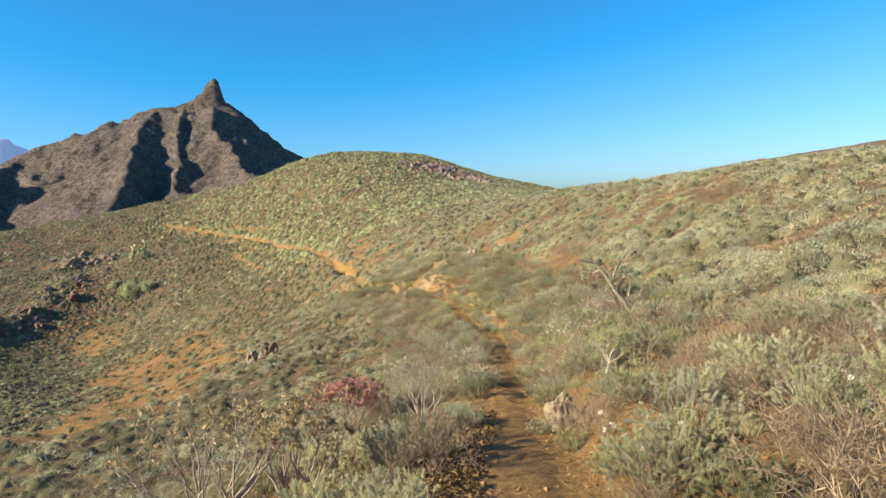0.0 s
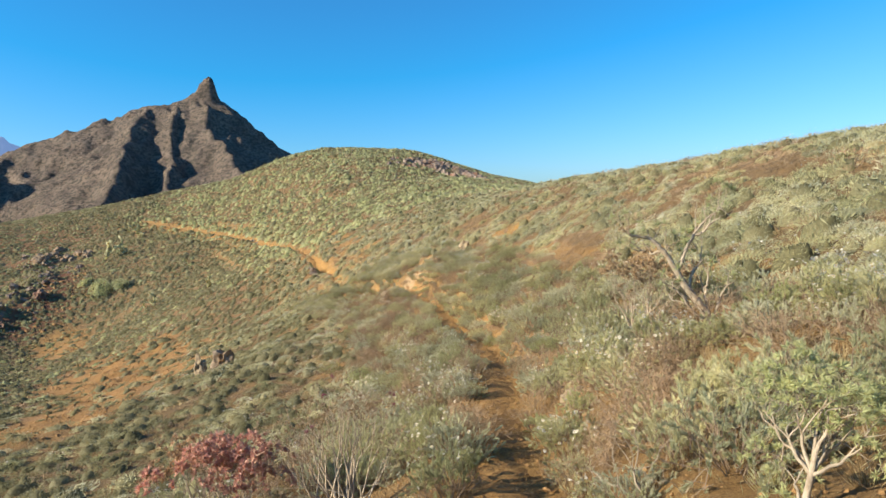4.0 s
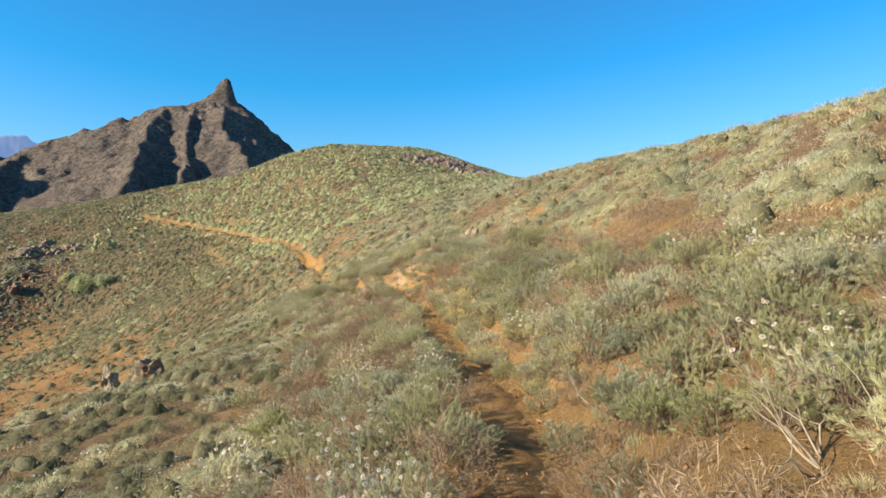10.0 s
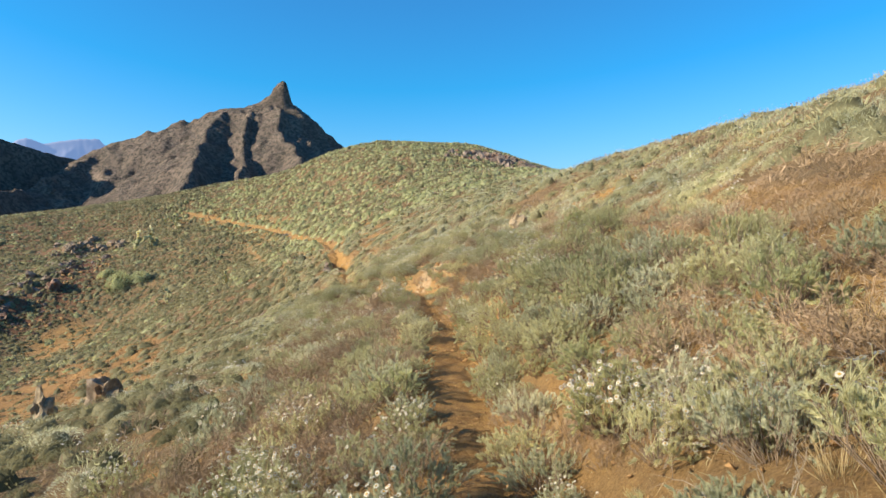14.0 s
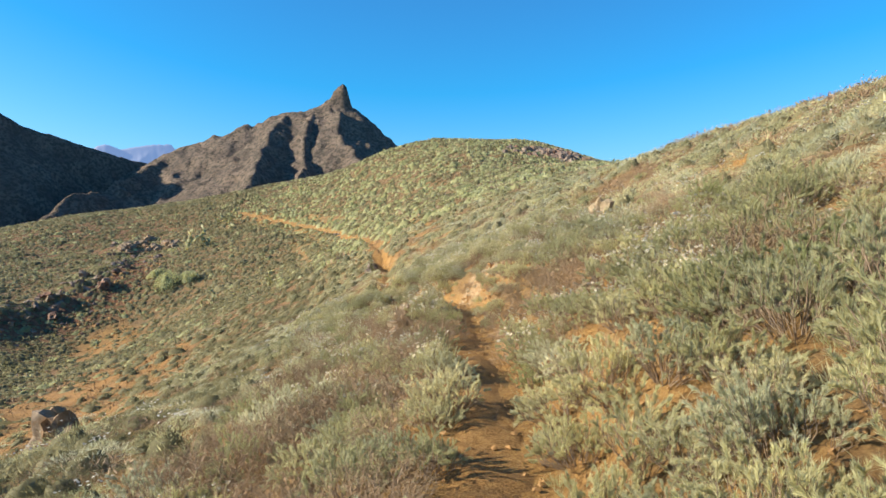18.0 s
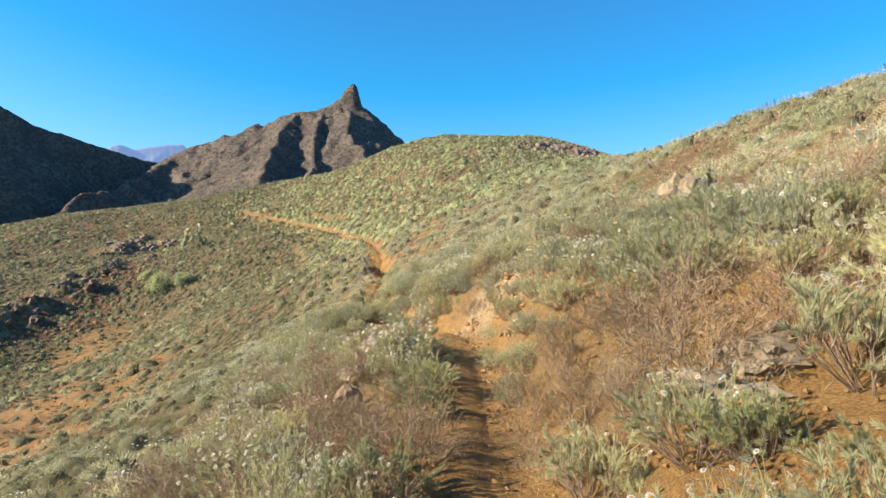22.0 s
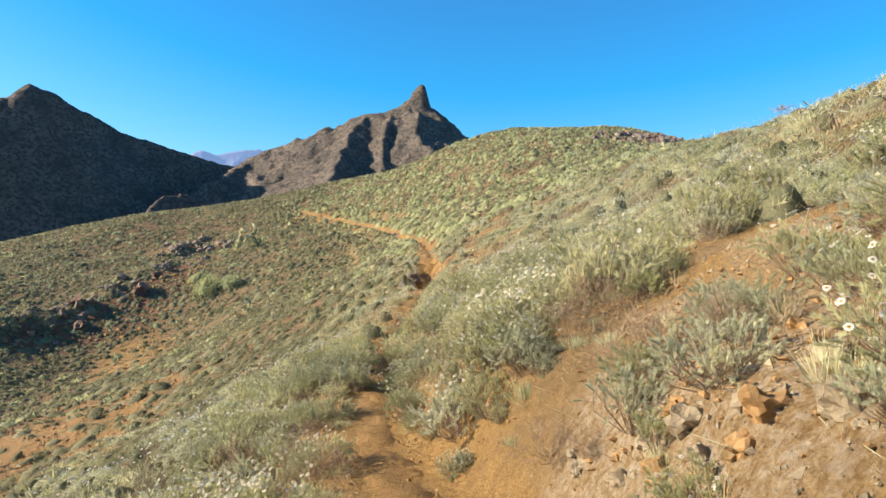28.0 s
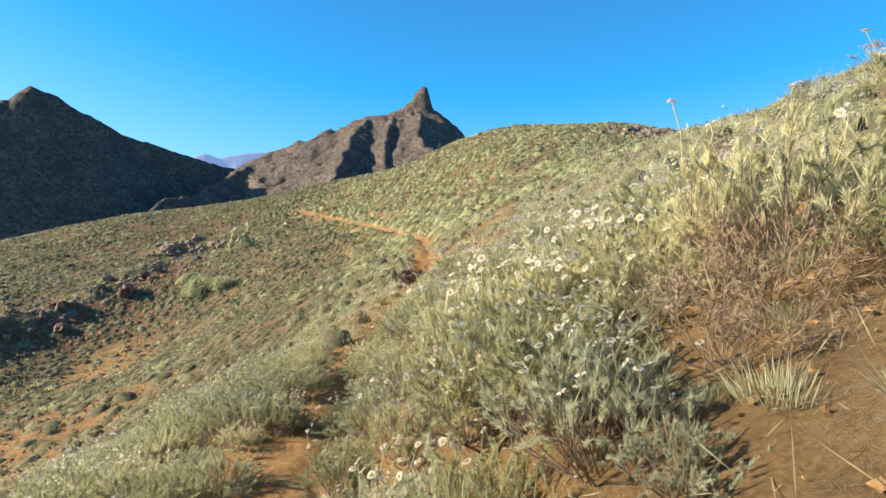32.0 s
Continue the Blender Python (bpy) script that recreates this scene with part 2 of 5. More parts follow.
# ---- the ground ----
# Broad swells of the hillside: x, y, spread, height.
GROUND_PLANE = (0.292, 0.1339, -0.0155)
NEAR_SWELLS = [
    (-8, 0, 9, 0.43),
    (8, 0, 9, 0.07),
    (-10, 15, 9, -3.14),
    (0, 12, 7, -0.49),
    (10, 15, 9, -0.28),
    (-10, 30, 9, -0.95),
    (1, 26, 7, -2.35),
    (11, 31, 9, 1.84),
    (-9, 45, 9, -1.26),
    (0, 40, 7, -1.86),
    (10, 47, 9, 1.02),
    (-1.2, 39, 1.7, 0.33),
]
VALLEY_SWELLS = [
    (-30, 35, 16, -3.92),
    (-20, 58, 14, -4.74),
    (-45, 75, 22, -1.20),
    (-75, 110, 32, -1.78),
    (-32, 12, 18, 0.22),
    (-110, 85, 36, 1.15),
    (-42, 118, 26, -6.97),
    (-22, 82, 18, -3.18),
    (-30, 56, 9, -1.3),
    (-40, 66, 10, -3.2),
    (-50, 82, 11, -5.1),
    (-19, 36, 7, -2.8),
    (-12, 33, 5, 0.8),
    (-24, 66, 8, 0.8),
    (-60, 94, 9, 1.7),
    (-32, 76, 9, 0.9),
    (-44, 96, 9, 0.8),
    (-14, 45, 7, 0.5),
    (-55, 112, 10, 1.3),
    (-40, 40, 13, -1.8),
]
HILL_SWELLS = [
    (0, 60, 12, 1.15),
    (18, 62, 14, -0.73),
    (2, 86, 18, 6.71),
    (28, 85, 20, -4.32),
    (-12, 122, 24, 8.03),
    (16, 120, 26, -2.93),
    (-20, 160, 28, 15.67),
    (15, 165, 32, -1.96),
    (-60, 170, 34, 7.19),
    (34, 40, 18, -0.53),
    (-105, 150, 36, 11.61),
    (7, 52, 8, 1.02),
]
TRAIL_LINE = [(-0.3, -6), (0.0, -2), (0.3, 2), (0.46, 4.5), (0.71, 7.2), (0.96, 10.5), (1.3, 14.2), (1.5, 17.5), (1.6, 21), (1.42, 23), (1.0, 25.8),
              (0.6, 28.8), (0.2, 31.3), (-0.2, 33.2), (-0.6, 35.2), (-1.1, 37.4), (-1.95, 40.4), (-3.0, 42.3), (-4.2, 44.3), (-5.2, 46.6),
              (-6.5, 49.6), (-7.5, 53), (-8.9, 58.5), (-11.3, 66), (-15.8, 77), (-23.4, 93.4), (-33.7, 110), (-46.5, 123), (-60, 134)]


def swells(x, y):
    z = GROUND_PLANE[0] + GROUND_PLANE[1] * x + GROUND_PLANE[2] * y
    for cx, cy, s, a in NEAR_SWELLS + VALLEY_SWELLS + HILL_SWELLS:
        z = z + a * np.exp(-((x - cx) ** 2 + (y - cy) ** 2) / (2 * s * s))
    r = np.hypot(x + 12, y - 70)
    return z + (-60 - z) * smooth(150, 420, r)


def spline(points, step):
    p = np.array(points, float)
    s = np.r_[0, np.cumsum(np.hypot(*np.diff(p, axis=0).T))]
    m = np.gradient(p, s, axis=0)
    out = []
    for i in range(len(p) - 1):
        n = max(2, int((s[i + 1] - s[i]) / step))
        t = np.linspace(0, 1, n, endpoint=False)[:, None]
        d = s[i + 1] - s[i]
        out.append((2 * t**3 - 3 * t**2 + 1) * p[i] + (t**3 - 2 * t**2 + t) * d * m[i] + (3 * t**2 - 2 * t**3) * p[i + 1] + (t**3 - t**2) * d * m[i + 1])
    return np.concatenate(out + [p[-1:]])


TRAIL_PTS = spline(TRAIL_LINE, 0.25)
TRAIL_DIR = np.gradient(TRAIL_PTS, axis=0)
TRAIL_DIR /= np.linalg.norm(TRAIL_DIR, axis=1)[:, None]
TRAIL_Z = swells(TRAIL_PTS[:, 0], TRAIL_PTS[:, 1])


def trail_offset(x, y):
    """Signed distance from the trail's middle (right is +), and the trail's height there."""
    x, y = np.asarray(x, float), np.asarray(y, float)
    off, z = np.full(x.shape, 99.0), swells(x, y)
    near = np.flatnonzero((np.abs(x.ravel() - np.interp(y.ravel(), TRAIL_PTS[:, 1], TRAIL_PTS[:, 0])) < 5) & (y.ravel() > -8) & (y.ravel() < 135))
    for part_of in np.array_split(near, max(1, len(near) // 4000)):
        if len(part_of) == 0:
            continue
        px, py = x.ravel()[part_of], y.ravel()[part_of]
        dx, dy = px[:, None] - TRAIL_PTS[:, 0], py[:, None] - TRAIL_PTS[:, 1]
        k = (dx * dx + dy * dy).argmin(1)
        i = np.arange(len(k))
        side = dx[i, k] * TRAIL_DIR[k, 1] - dy[i, k] * TRAIL_DIR[k, 0]
        off.ravel()[part_of] = side
        z.ravel()[part_of] = TRAIL_Z[k]
    return off, z


def half_width(y):
    return 0.41 + 0.12 * (1 - smooth(6, 11, np.asarray(y))) + 0.06 * vnoise(np.asarray(y) * 0.9, np.asarray(y) * 0.0, 5) + 0.08 * smooth(45, 52, np.asarray(y)) * (1 - smooth(60, 66, np.asarray(y))) * -1.4 - 0.06 * smooth(28, 33, np.asarray(y)) * (1 - smooth(60, 64, np.asarray(y))) + 0.002 * np.clip(np.asarray(y) - 62, 0, 60)


def bank_amount(x, y):
    """The bare cut bank above the trail."""
    return smooth(33.5, 37.5, y) * (1 - smooth(44.5, 47.5, y))


OUTCROP = [(-62.5, 80), (-60.5, 87), (-59, 93.5), (-61.5, 101), (-66, 108.5), (-71, 116)]


def outcrop_distance(x, y):
    d = np.full(np.shape(x), 999.0)
    for (x0, y0), (x1, y1) in zip(OUTCROP, OUTCROP[1:]):
        t = np.clip(((x - x0) * (x1 - x0) + (y - y0) * (y1 - y0)) / ((x1 - x0) ** 2 + (y1 - y0) ** 2), 0, 1)
        d = np.minimum(d, np.hypot(x - x0 - t * (x1 - x0), y - y0 - t * (y1 - y0)))
    return d


def height(x, y):
    x, y = np.asarray(x, float), np.asarray(y, float)
    z = swells(x, y)
    off, tz = trail_offset(x, y)
    rough = 0.16 * fbm(x * 0.55, y * 0.55, 3, 3) + 0.06 * fbm(x * 2.6, y * 2.6, 4, 11)
    big = 1.2 * fbm(x * 0.06, y * 0.06, 3, 21) * smooth(14, 45, np.hypot(x, np.clip(np.abs(y - 20) - 22, 0, None)))
    hw = half_width(y)
    a = np.abs(off)
    w = 1 - smooth(hw, hw + 0.75 - 0.45 * smooth(57, 60, y) * (1 - smooth(70, 73, y)), a)
    z = z + rough * (1 - 0.85 * w) + big * smooth(2, 12, a)
    sunk = 0.10 + 1.0 * smooth(59, 61, y) * (1 - smooth(68, 70, y)) + 0.25 * smooth(86, 92, y) * (1 - smooth(98, 104, y))
    z = z + w * (tz - sunk - swells(x, y))
    bank = bank_amount(x, y) * smooth(0.35, 1.15, off) * (1 - smooth(2.6, 5.5, off)) * (off < 50)
    rugged = bare_soil(x, y) * smooth(5, 9, a)
    z = z + rugged * (0.55 * np.abs(fbm(x * 0.35, y * 0.35, 3, 41)) + 0.3 * fbm(x * 1.3, y * 1.3, 4, 43))
    z = z + 0.9 * np.exp(-((outcrop_distance(x, y) / 3.0) ** 2)) * (0.7 + 1.2 * fbm(x * 0.25, y * 0.25, 3, 47))
    for cx, cy, sag in ((2.0, 55.5, 0.32), (8.5, 49, 0.05), (13, 33, 0.28)):
        z = z - sag * np.exp(-((x - cx) ** 2 + (y - cy) ** 2) / 60)
    return z + 0.38 * bank


def axis_lines(lo, hi, step, far_lo, far_hi, grow):
    mid = list(np.arange(lo, hi, step))
    up, s = [], step
    while (up[-1] if up else hi) < far_hi:
        s *= grow
        up.append((up[-1] if up else hi) + s)
    down, s = [], step
    while (down[-1] if down else lo) > far_lo:
        s *= grow
        down.append((down[-1] if down else lo) - s)
    return np.array(down[::-1] + mid + up)


def bare_soil(x, y):
    """1 where the ground is bare: patches of open earth."""
    def spot(cx, cy, rx, ry, turn):
        c, s = math.cos(radians(turn)), math.sin(radians(turn))
        u, v = (x - cx) * c + (y - cy) * s, -(x - cx) * s + (y - cy) * c
        return 1 - smooth(0.6, 1.15, np.hypot(u / rx, v / ry) + 0.5 * fbm(x * 0.3, y * 0.3, 3, 71))
    out = np.maximum.reduce([spot(-25, 55, 17, 6.5, 123), spot(-20, 38, 11, 6, 115), spot(-18, 27, 10, 6, 60), spot(-14, 36.5, 6, 3, 100), spot(-46, 81, 9, 3.5, 123),
                             spot(-0.1, 40.5, 1.2, 2.1, 8), spot(-0.35, 5.2, 0.6, 2.4, 0), spot(0.2, 43.7, 0.7, 0.9, 0), spot(-0.95, 45.6, 0.5, 1.1, 12), spot(-0.32, 42.6, 0.6, 1.6, 5), spot(1.5, 34.2, 0.9, 1.5, 0), spot(1.7, 5.6, 0.9, 1.0, 0),
                             spot(3.4, 5.4, 0.9, 0.8, 0), spot(3.8, 40, 2.0, 1.5, 30), spot(1.6, 29.6, 0.6, 1.0, 0),
                             spot(1.3, 32.8, 0.9, 2.0, 0), spot(-0.45, 40.2, 0.9, 2.2, 0), spot(0.7, 36.2, 1.0, 1.3, 0), spot(3.2, 33.5, 0.8, 0.9, 0)])
    return out


gx, gy = axis_lines(-5, 5.5, 0.14, -2600, 2600, 1.033), axis_lines(-1, 56, 0.18, -1500, 3600, 1.03)
X, Y = np.meshgrid(gx, gy)
Z = height(X, Y)
rows_n, cols_n = X.shape
idx = np.arange(rows_n * cols_n).reshape(rows_n, cols_n)
quads = np.stack([idx[:-1, :-1], idx[:-1, 1:], idx[1:, 1:], idx[1:, :-1]], -1).reshape(-1, 4)
ground = part("ground", (np.stack([X, Y, Z], -1).reshape(-1, 3), quads), SOIL)
beside = np.abs(trail_offset(X, Y)[0])
near_trail = np.maximum(1 - smooth(0.35, 1.1, beside), 0.45 * (1 - smooth(3.5, 8, beside)))
ground.data.attributes.new("open_soil", "FLOAT", "POINT").data.foreach_set("value", np.maximum(bare_soil(X, Y) * np.where(X < -6, 0.62, 1.0), near_trail).ravel().astype(np.float32))
lava_side = np.interp(Y, [q[1] for q in OUTCROP], [q[0] for q in OUTCROP])
red = smooth(0.0, 1.5, X - lava_side) * (1 - smooth(4, 11, X - lava_side + 3 * fbm(X * 0.2, Y * 0.2, 3, 75))) * smooth(72, 80, Y) * (1 - smooth(104, 116, Y))
# The lower slope and the far left get some of the darker red too.
red = np.maximum.reduce([red, 0.22 * smooth(8, 18, -X) * (1 - smooth(70, 90, Y)), 0.5 * smooth(62, 74, -X) * (Y < 135)])
ground.data.attributes.new("red_scree_and_ground", "FLOAT", "POINT").data.foreach_set("value", red.ravel().astype(np.float32))
crumbly = np.clip(1.15 - np.hypot((X + 0.5) / 1.15, (Y - 40.4) / 2.6) + 1.2 * fbm(X * 1.4, Y * 1.4, 3, 73), 0, 0.6) * (trail_offset(X, Y)[0] > 0.3)
ground.data.attributes.new("pale_bank", "FLOAT", "POINT").data.foreach_set("value", crumbly.ravel().astype(np.float32))
tagged(ground, "dry ochre hillside soil between low shrubs", "ground", kind="structure")

# the trodden strip of the trail
tv, tf = [], []
across = np.linspace(-1, 1, 11)
tread = spline(TRAIL_LINE, 0.11)
tread_dir = np.gradient(tread, axis=0)
tread_dir /= np.linalg.norm(tread_dir, axis=1)[:, None]
for i in range(len(tread)):
    p, d = tread[i], tread_dir[i]
    hw = float(half_width(p[1])) * 1.02
    for s in across:
        jag = 0.06 * float(vnoise(np.array(i * 0.3), np.array(s * 3.0 + 7), 9)) * abs(s) * 1.6
        tv.append((p[0] + d[1] * (s * hw + jag), p[1] - d[0] * (s * hw + jag)))
tv = np.array(tv)
edge2 = np.tile(across, len(tread)) ** 2
tz = height(tv[:, 0], tv[:, 1]) + 0.03 + (0.08 * fbm(tv[:, 0] * 2.0, tv[:, 1] * 3.6, 4, 31) + 0.035 * np.abs(fbm(tv[:, 0] * 6, tv[:, 1] * 9, 2, 33))) * (1 - edge2) - 0.075 * edge2

for i in range(len(tread) - 1):
    for j in range(10):
        a = i * 11 + j
        tf.append((a, a + 1, a + 12, a + 11))
trail = part("footpath", (np.c_[tv, tz], np.array(tf)), TRAIL)
tagged(trail, "narrow trodden footpath of bare orange earth", "footpath", kind="structure")


# ---- mountains ----
def ridge_mountain(name, origin, turn, ridges, extent, cell, steep, rugged, mat, seed):
    """A rocky mountain raised along ridge lines of (right, away, height) in metres, seen along turn."""
    u, v = np.meshgrid(np.arange(extent[0], extent[1], cell), np.arange(extent[2], extent[3], cell))
    wander = np.clip(np.abs(v) / 40, 0.1, 1)
    wu = u + 24 * wander * fbm(u / 70, v / 70, 3, seed)
    wv = v + 24 * wander * fbm(u / 70, v / 70, 3, seed + 9)
    H = np.full(u.shape, -200.0)
    for line, k in ridges:
        for (u0, v0, z0), (u1, v1, z1) in zip(line, line[1:]):
            du, dv = u1 - u0, v1 - v0
            t = np.clip(((wu - u0) * du + (wv - v0) * dv) / (du * du + dv * dv), 0, 1)
            d = np.hypot(wu - u0 - t * du, wv - v0 - t * dv)
            H = np.maximum(H, z0 + t * (z1 - z0) - k * steep * d)
    crag = 1 - 2 * np.abs(fbm(u / 26, v / 26, 5, seed + 3))
    H = H + rugged * (crag - 0.85) + 0.35 * rugged * fbm(u / 5, v / 5, 2, seed + 5)
    c, s = math.cos(radians(turn)), math.sin(radians(turn))
    x, y = origin[0] + c * u - s * v, origin[1] + s * u + c * v
    n, m = u.shape
    i = np.arange(n * m).reshape(n, m)
    f = np.stack([i[:-1, :-1], i[:-1, 1:], i[1:, 1:], i[1:, :-1]], -1).reshape(-1, 4)
    return part(name, (np.stack([x, y, H], -1).reshape(-1, 3), f), mat)


def mountain_material(name, dark, light, scrub):
    m, nt, b = material(name, 0.95)
    col = ramp(nt, noise_fac(nt, 0.05, 8, 0.72), [(0.35, dark), (0.66, light)])
    speck = ramp(nt, noise_fac(nt, 0.35, 5, 0.7), [(0.47, (0, 0, 0)), (0.56, (1, 1, 1))])
    col = mix(nt, speck, col, scrub)
    nt.links.new(col, b.inputs["Base Color"])
    bump(nt, b, noise_fac(nt, 0.25, 9, 0.75), 1.0, 4.0)
    return m


BROWN_HILL = mountain_material("brown_scree", (0.13, 0.10, 0.078), (0.28, 0.21, 0.15), (0.092, 0.08, 0.058))
main = [(-420, -60, -70), (-310, -30, -28), (-266, -20, 4), (-223, -10, 24), (-178, 0, 43), (-167, 0, 52), (-150, 0, 60), (-120, 0, 72), (-92, 0, 83), (-73, 0, 90), (-45, 0, 98), (-22, 0, 104),
        (-9, 0, 108), (12, 2, 108), (18, 8, 106), (28, 28, 94), (46, 66, 75), (64, 100, 57), (94, 125, 33), (185, 140, -45)]
tail = [(-150, 0, 58), (-165, -43, 39), (-173, -80, 27), (-181, -111, 16), (-189, -136, 8), (-197, -155, 0), (-213, -173, -10), (-235, -186, -21)]
spire = [(-6, 0, 116), (-3, 0, 125), (1, 0, 129.5), (5, 0, 130.5), (9, 0, 127), (11, 0, 119)]
shoulder = [(-11, 0, 110), (-6, 0, 116), (11, 0, 115)]
rib_a = [(-4, -4, 106), (6, -40, 88), (17, -90, 60), (28, -140, 35), (40, -200, 8), (48, -245, -12)]
rib_b = [(-46, -4, 95), (-60, -50, 75), (-66, -90, 55), (-66, -150, 25), (-63, -200, 0), (-62, -245, -18)]
rib_c = [(-24, -4, 101), (-27, -50, 75), (-25, -90, 51), (-21, -150, 19), (-15, -200, -8), (-10, -245, -26)]
ridge_mountain("rocky_peak", (-224.4, 613.4), 20.2, [(main, 1), (tail, 1), (spire, 4.5), (shoulder, 3.2), (rib_a, 1), (rib_b, 1), (rib_c, 1)], (-420, 240, -250, 190), 2.1, 0.78, 5.5, BROWN_HILL, 40)
tagged(bpy.data.objects["rocky_peak"], "brown rocky mountain with a sharp stone spire", "mountain", kind="structure")
left_main = [(-300, 40, 45), (-120, 10, 70), (-60, 0, 83), (-25, 0, 91.5), (-18, 0, 92.5), (-11, 0, 101), (-3, 0, 105.5), (5, 0, 103), (17, 0, 100), (32, 0, 90), (56, 0, 78), (84, 0, 68.5), (111, 0, 61),
             (143, 0, 53), (164, 0, 50), (182, 0, 49.5), (240, 0, 42), (360, 10, 15)]
ridge_mountain("dark_mountain", (-490.6, 424.4), 60.0, [(left_main, 1)], (-420, 420, -330, 200), 3.2, 1.5, 2.2, BROWN_HILL, 60)
tagged(bpy.data.objects["dark_mountain"], "steep mountain side lying in its own shade", "mountain", kind="structure")
FAR, fnt, fb = material("far_rock_with_haze", 1.0)
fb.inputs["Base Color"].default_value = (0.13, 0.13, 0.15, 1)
# Blue emission stands in for the haze over the far mountain.
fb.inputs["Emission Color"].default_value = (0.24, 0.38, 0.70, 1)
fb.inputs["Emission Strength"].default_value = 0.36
mesa = [(-420, 0, 200), (-300, 0, 262), (-240, 0, 305), (-212, 0, 313), (-196, 0, 308), (-155, 0, 293), (-80, 0, 310), (-10, 0, 324), (50, 0, 329), (64, 0, 326), (85, 0, 302), (150, 0, 275), (420, 0, 200)]
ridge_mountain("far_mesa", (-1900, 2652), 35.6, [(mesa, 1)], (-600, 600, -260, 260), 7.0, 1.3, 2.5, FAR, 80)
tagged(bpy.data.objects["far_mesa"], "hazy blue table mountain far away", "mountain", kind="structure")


# ---- plants ----
def unit(v):
    return v / np.maximum(np.linalg.norm(v, axis=-1, keepdims=True), 1e-9)


def blades(base, way, length, width):
    """Thin pointed leaves: one four-cornered blade each."""
    n = len(base)
    side = unit(np.cross(way, RNG.normal(size=(n, 3)))) * np.reshape(width, (-1, 1)) * 0.5
    tip = base + way * np.reshape(length, (-1, 1))
    mid = base + way * np.reshape(length, (-1, 1)) * 0.45
    v = np.stack([base, mid + side, tip, mid - side], 1).reshape(-1, 3)
    return v, np.arange(4 * n).reshape(-1, 4)


def tube(points, radii, sides=4):
    p, r = np.array(points, float), np.array(radii, float)
    d = unit(np.gradient(p, axis=0))
    a = unit(np.cross(d, np.array([0.31, 0.9, 0.27])))
    b = np.cross(d, a)
    t = np.linspace(0, 2 * np.pi, sides, endpoint=False)
    ring = a[:, None] * np.cos(t)[None, :, None] + b[:, None] * np.sin(t)[None, :, None]
    v = (p[:, None] + ring * r[:, None, None]).reshape(-1, 3)
    i = np.arange(len(p) - 1)[:, None] * sides
    j = np.arange(sides)[None]
    k = (j + 1) % sides
    f = np.stack([i + j, i + k, i + k + sides, i + j + sides], -1).reshape(-1, 4)
    return v, f


def stem_curves(n, radius, tall, lean=1.0, bend=0.25):
    """Many stems from one root that spread into a mound: base, middle and tip."""
    az, rr = RNG.uniform(0, 2 * np.pi, n), np.sqrt(RNG.uniform(0.0, 1, n))
    out = np.stack([np.cos(az), np.sin(az), 0 * az], -1)
    top = out * (rr * radius * lean)[:, None]
    top[:, 2] = tall * np.sqrt(np.clip(1.08 - rr**2 * 0.85, 0.05, 2)) * RNG.uniform(0.8, 1.12, n)
    base = out * (rr * radius * 0.25)[:, None]
    mid = (base + top) / 2 + out * (radius * bend * rr)[:, None] + RNG.normal(size=(n, 3)) * 0.03
    return base, mid, top


def along(base, mid, top, t):
    t = t[..., None]
    return (1 - t) ** 2 * base + 2 * t * (1 - t) * mid + t**2 * top


def stems_mesh(base, mid, top, thick, kink=0.0):
    if kink:
        t = np.linspace(0, 1, 6)
        out = []
        for b, m, e in zip(base, mid, top):
            p = along(b[None], m[None], e[None], t) + RNG.normal(size=(6, 3)) * kink
            out.append(tube(p, thick * np.linspace(1, 0.35, 6) * RNG.uniform(0.6, 1.2), 3))
        return join(*out)
    return join(*[tube([b - np.array([0, 0, 0.04]), m, t], [thick, thick * 0.8, thick * 0.35], 3) for b, m, t in zip(base, mid, top)])


def foliage(base, mid, top, per, length, width, low=0.06, up=1.0):
    n = len(base)
    t = RNG.uniform(low, 1.0, (n, per)) ** 0.7
    p = along(base[:, None], mid[:, None], top[:, None], t).reshape(-1, 3)
    run = unit(np.repeat(top - mid, per, 0))
    way = unit(run * up + RNG.normal(size=p.shape) * 0.4 + np.array([0, 0, 0.4]))
    k = len(p)
    return blades(p, way, length * RNG.uniform(0.6, 1.3, k), width * RNG.uniform(0.7, 1.3, k))


def daisies(heads, size):
    """White ray petals and yellow middles."""
    petals, hearts = [], []
    n = len(heads)
    axis = unit(RNG.normal(size=(n, 3)) * 0.4 + np.array([-0.25, -0.1, 1.0]))
    a = unit(np.cross(axis, np.array([0.3, 0.9, 0.1])))
    b = np.cross(axis, a)
    for k in range(11):
        t = 2 * np.pi * k / 11
        d = a * math.cos(t) + b * math.sin(t)
        s = -a * math.sin(t) + b * math.cos(t)
        r = size * RNG.uniform(0.85, 1.1, (n, 1))
        c0 = heads + d * r * 0.25
        m0 = heads + d * r * 0.75 + axis * r * 0.05
        e0 = heads + d * r - axis * r * RNG.uniform(-0.05, 0.3, (n, 1))
        petals.append(np.stack([c0, m0 + s * r * 0.2, e0, m0 - s * r * 0.2], 1))
    pv = np.concatenate(petals).reshape(-1, 3)
    for lift, rad in ((0.0, 0.34), (0.16, 0.2)):
        for k in range(2):
            t = np.pi / 2 * np.arange(4) + k * np.pi / 4
            hearts.append(np.stack([heads + axis * size * (lift + 0.08) + (a * math.cos(q) + b * math.sin(q)) * size * rad for q in t], 1))
    hv = np.concatenate(hearts).reshape(-1, 3)
    return (pv, np.arange(len(pv)).reshape(-1, 4)), (hv, np.arange(len(hv)).reshape(-1, 4))


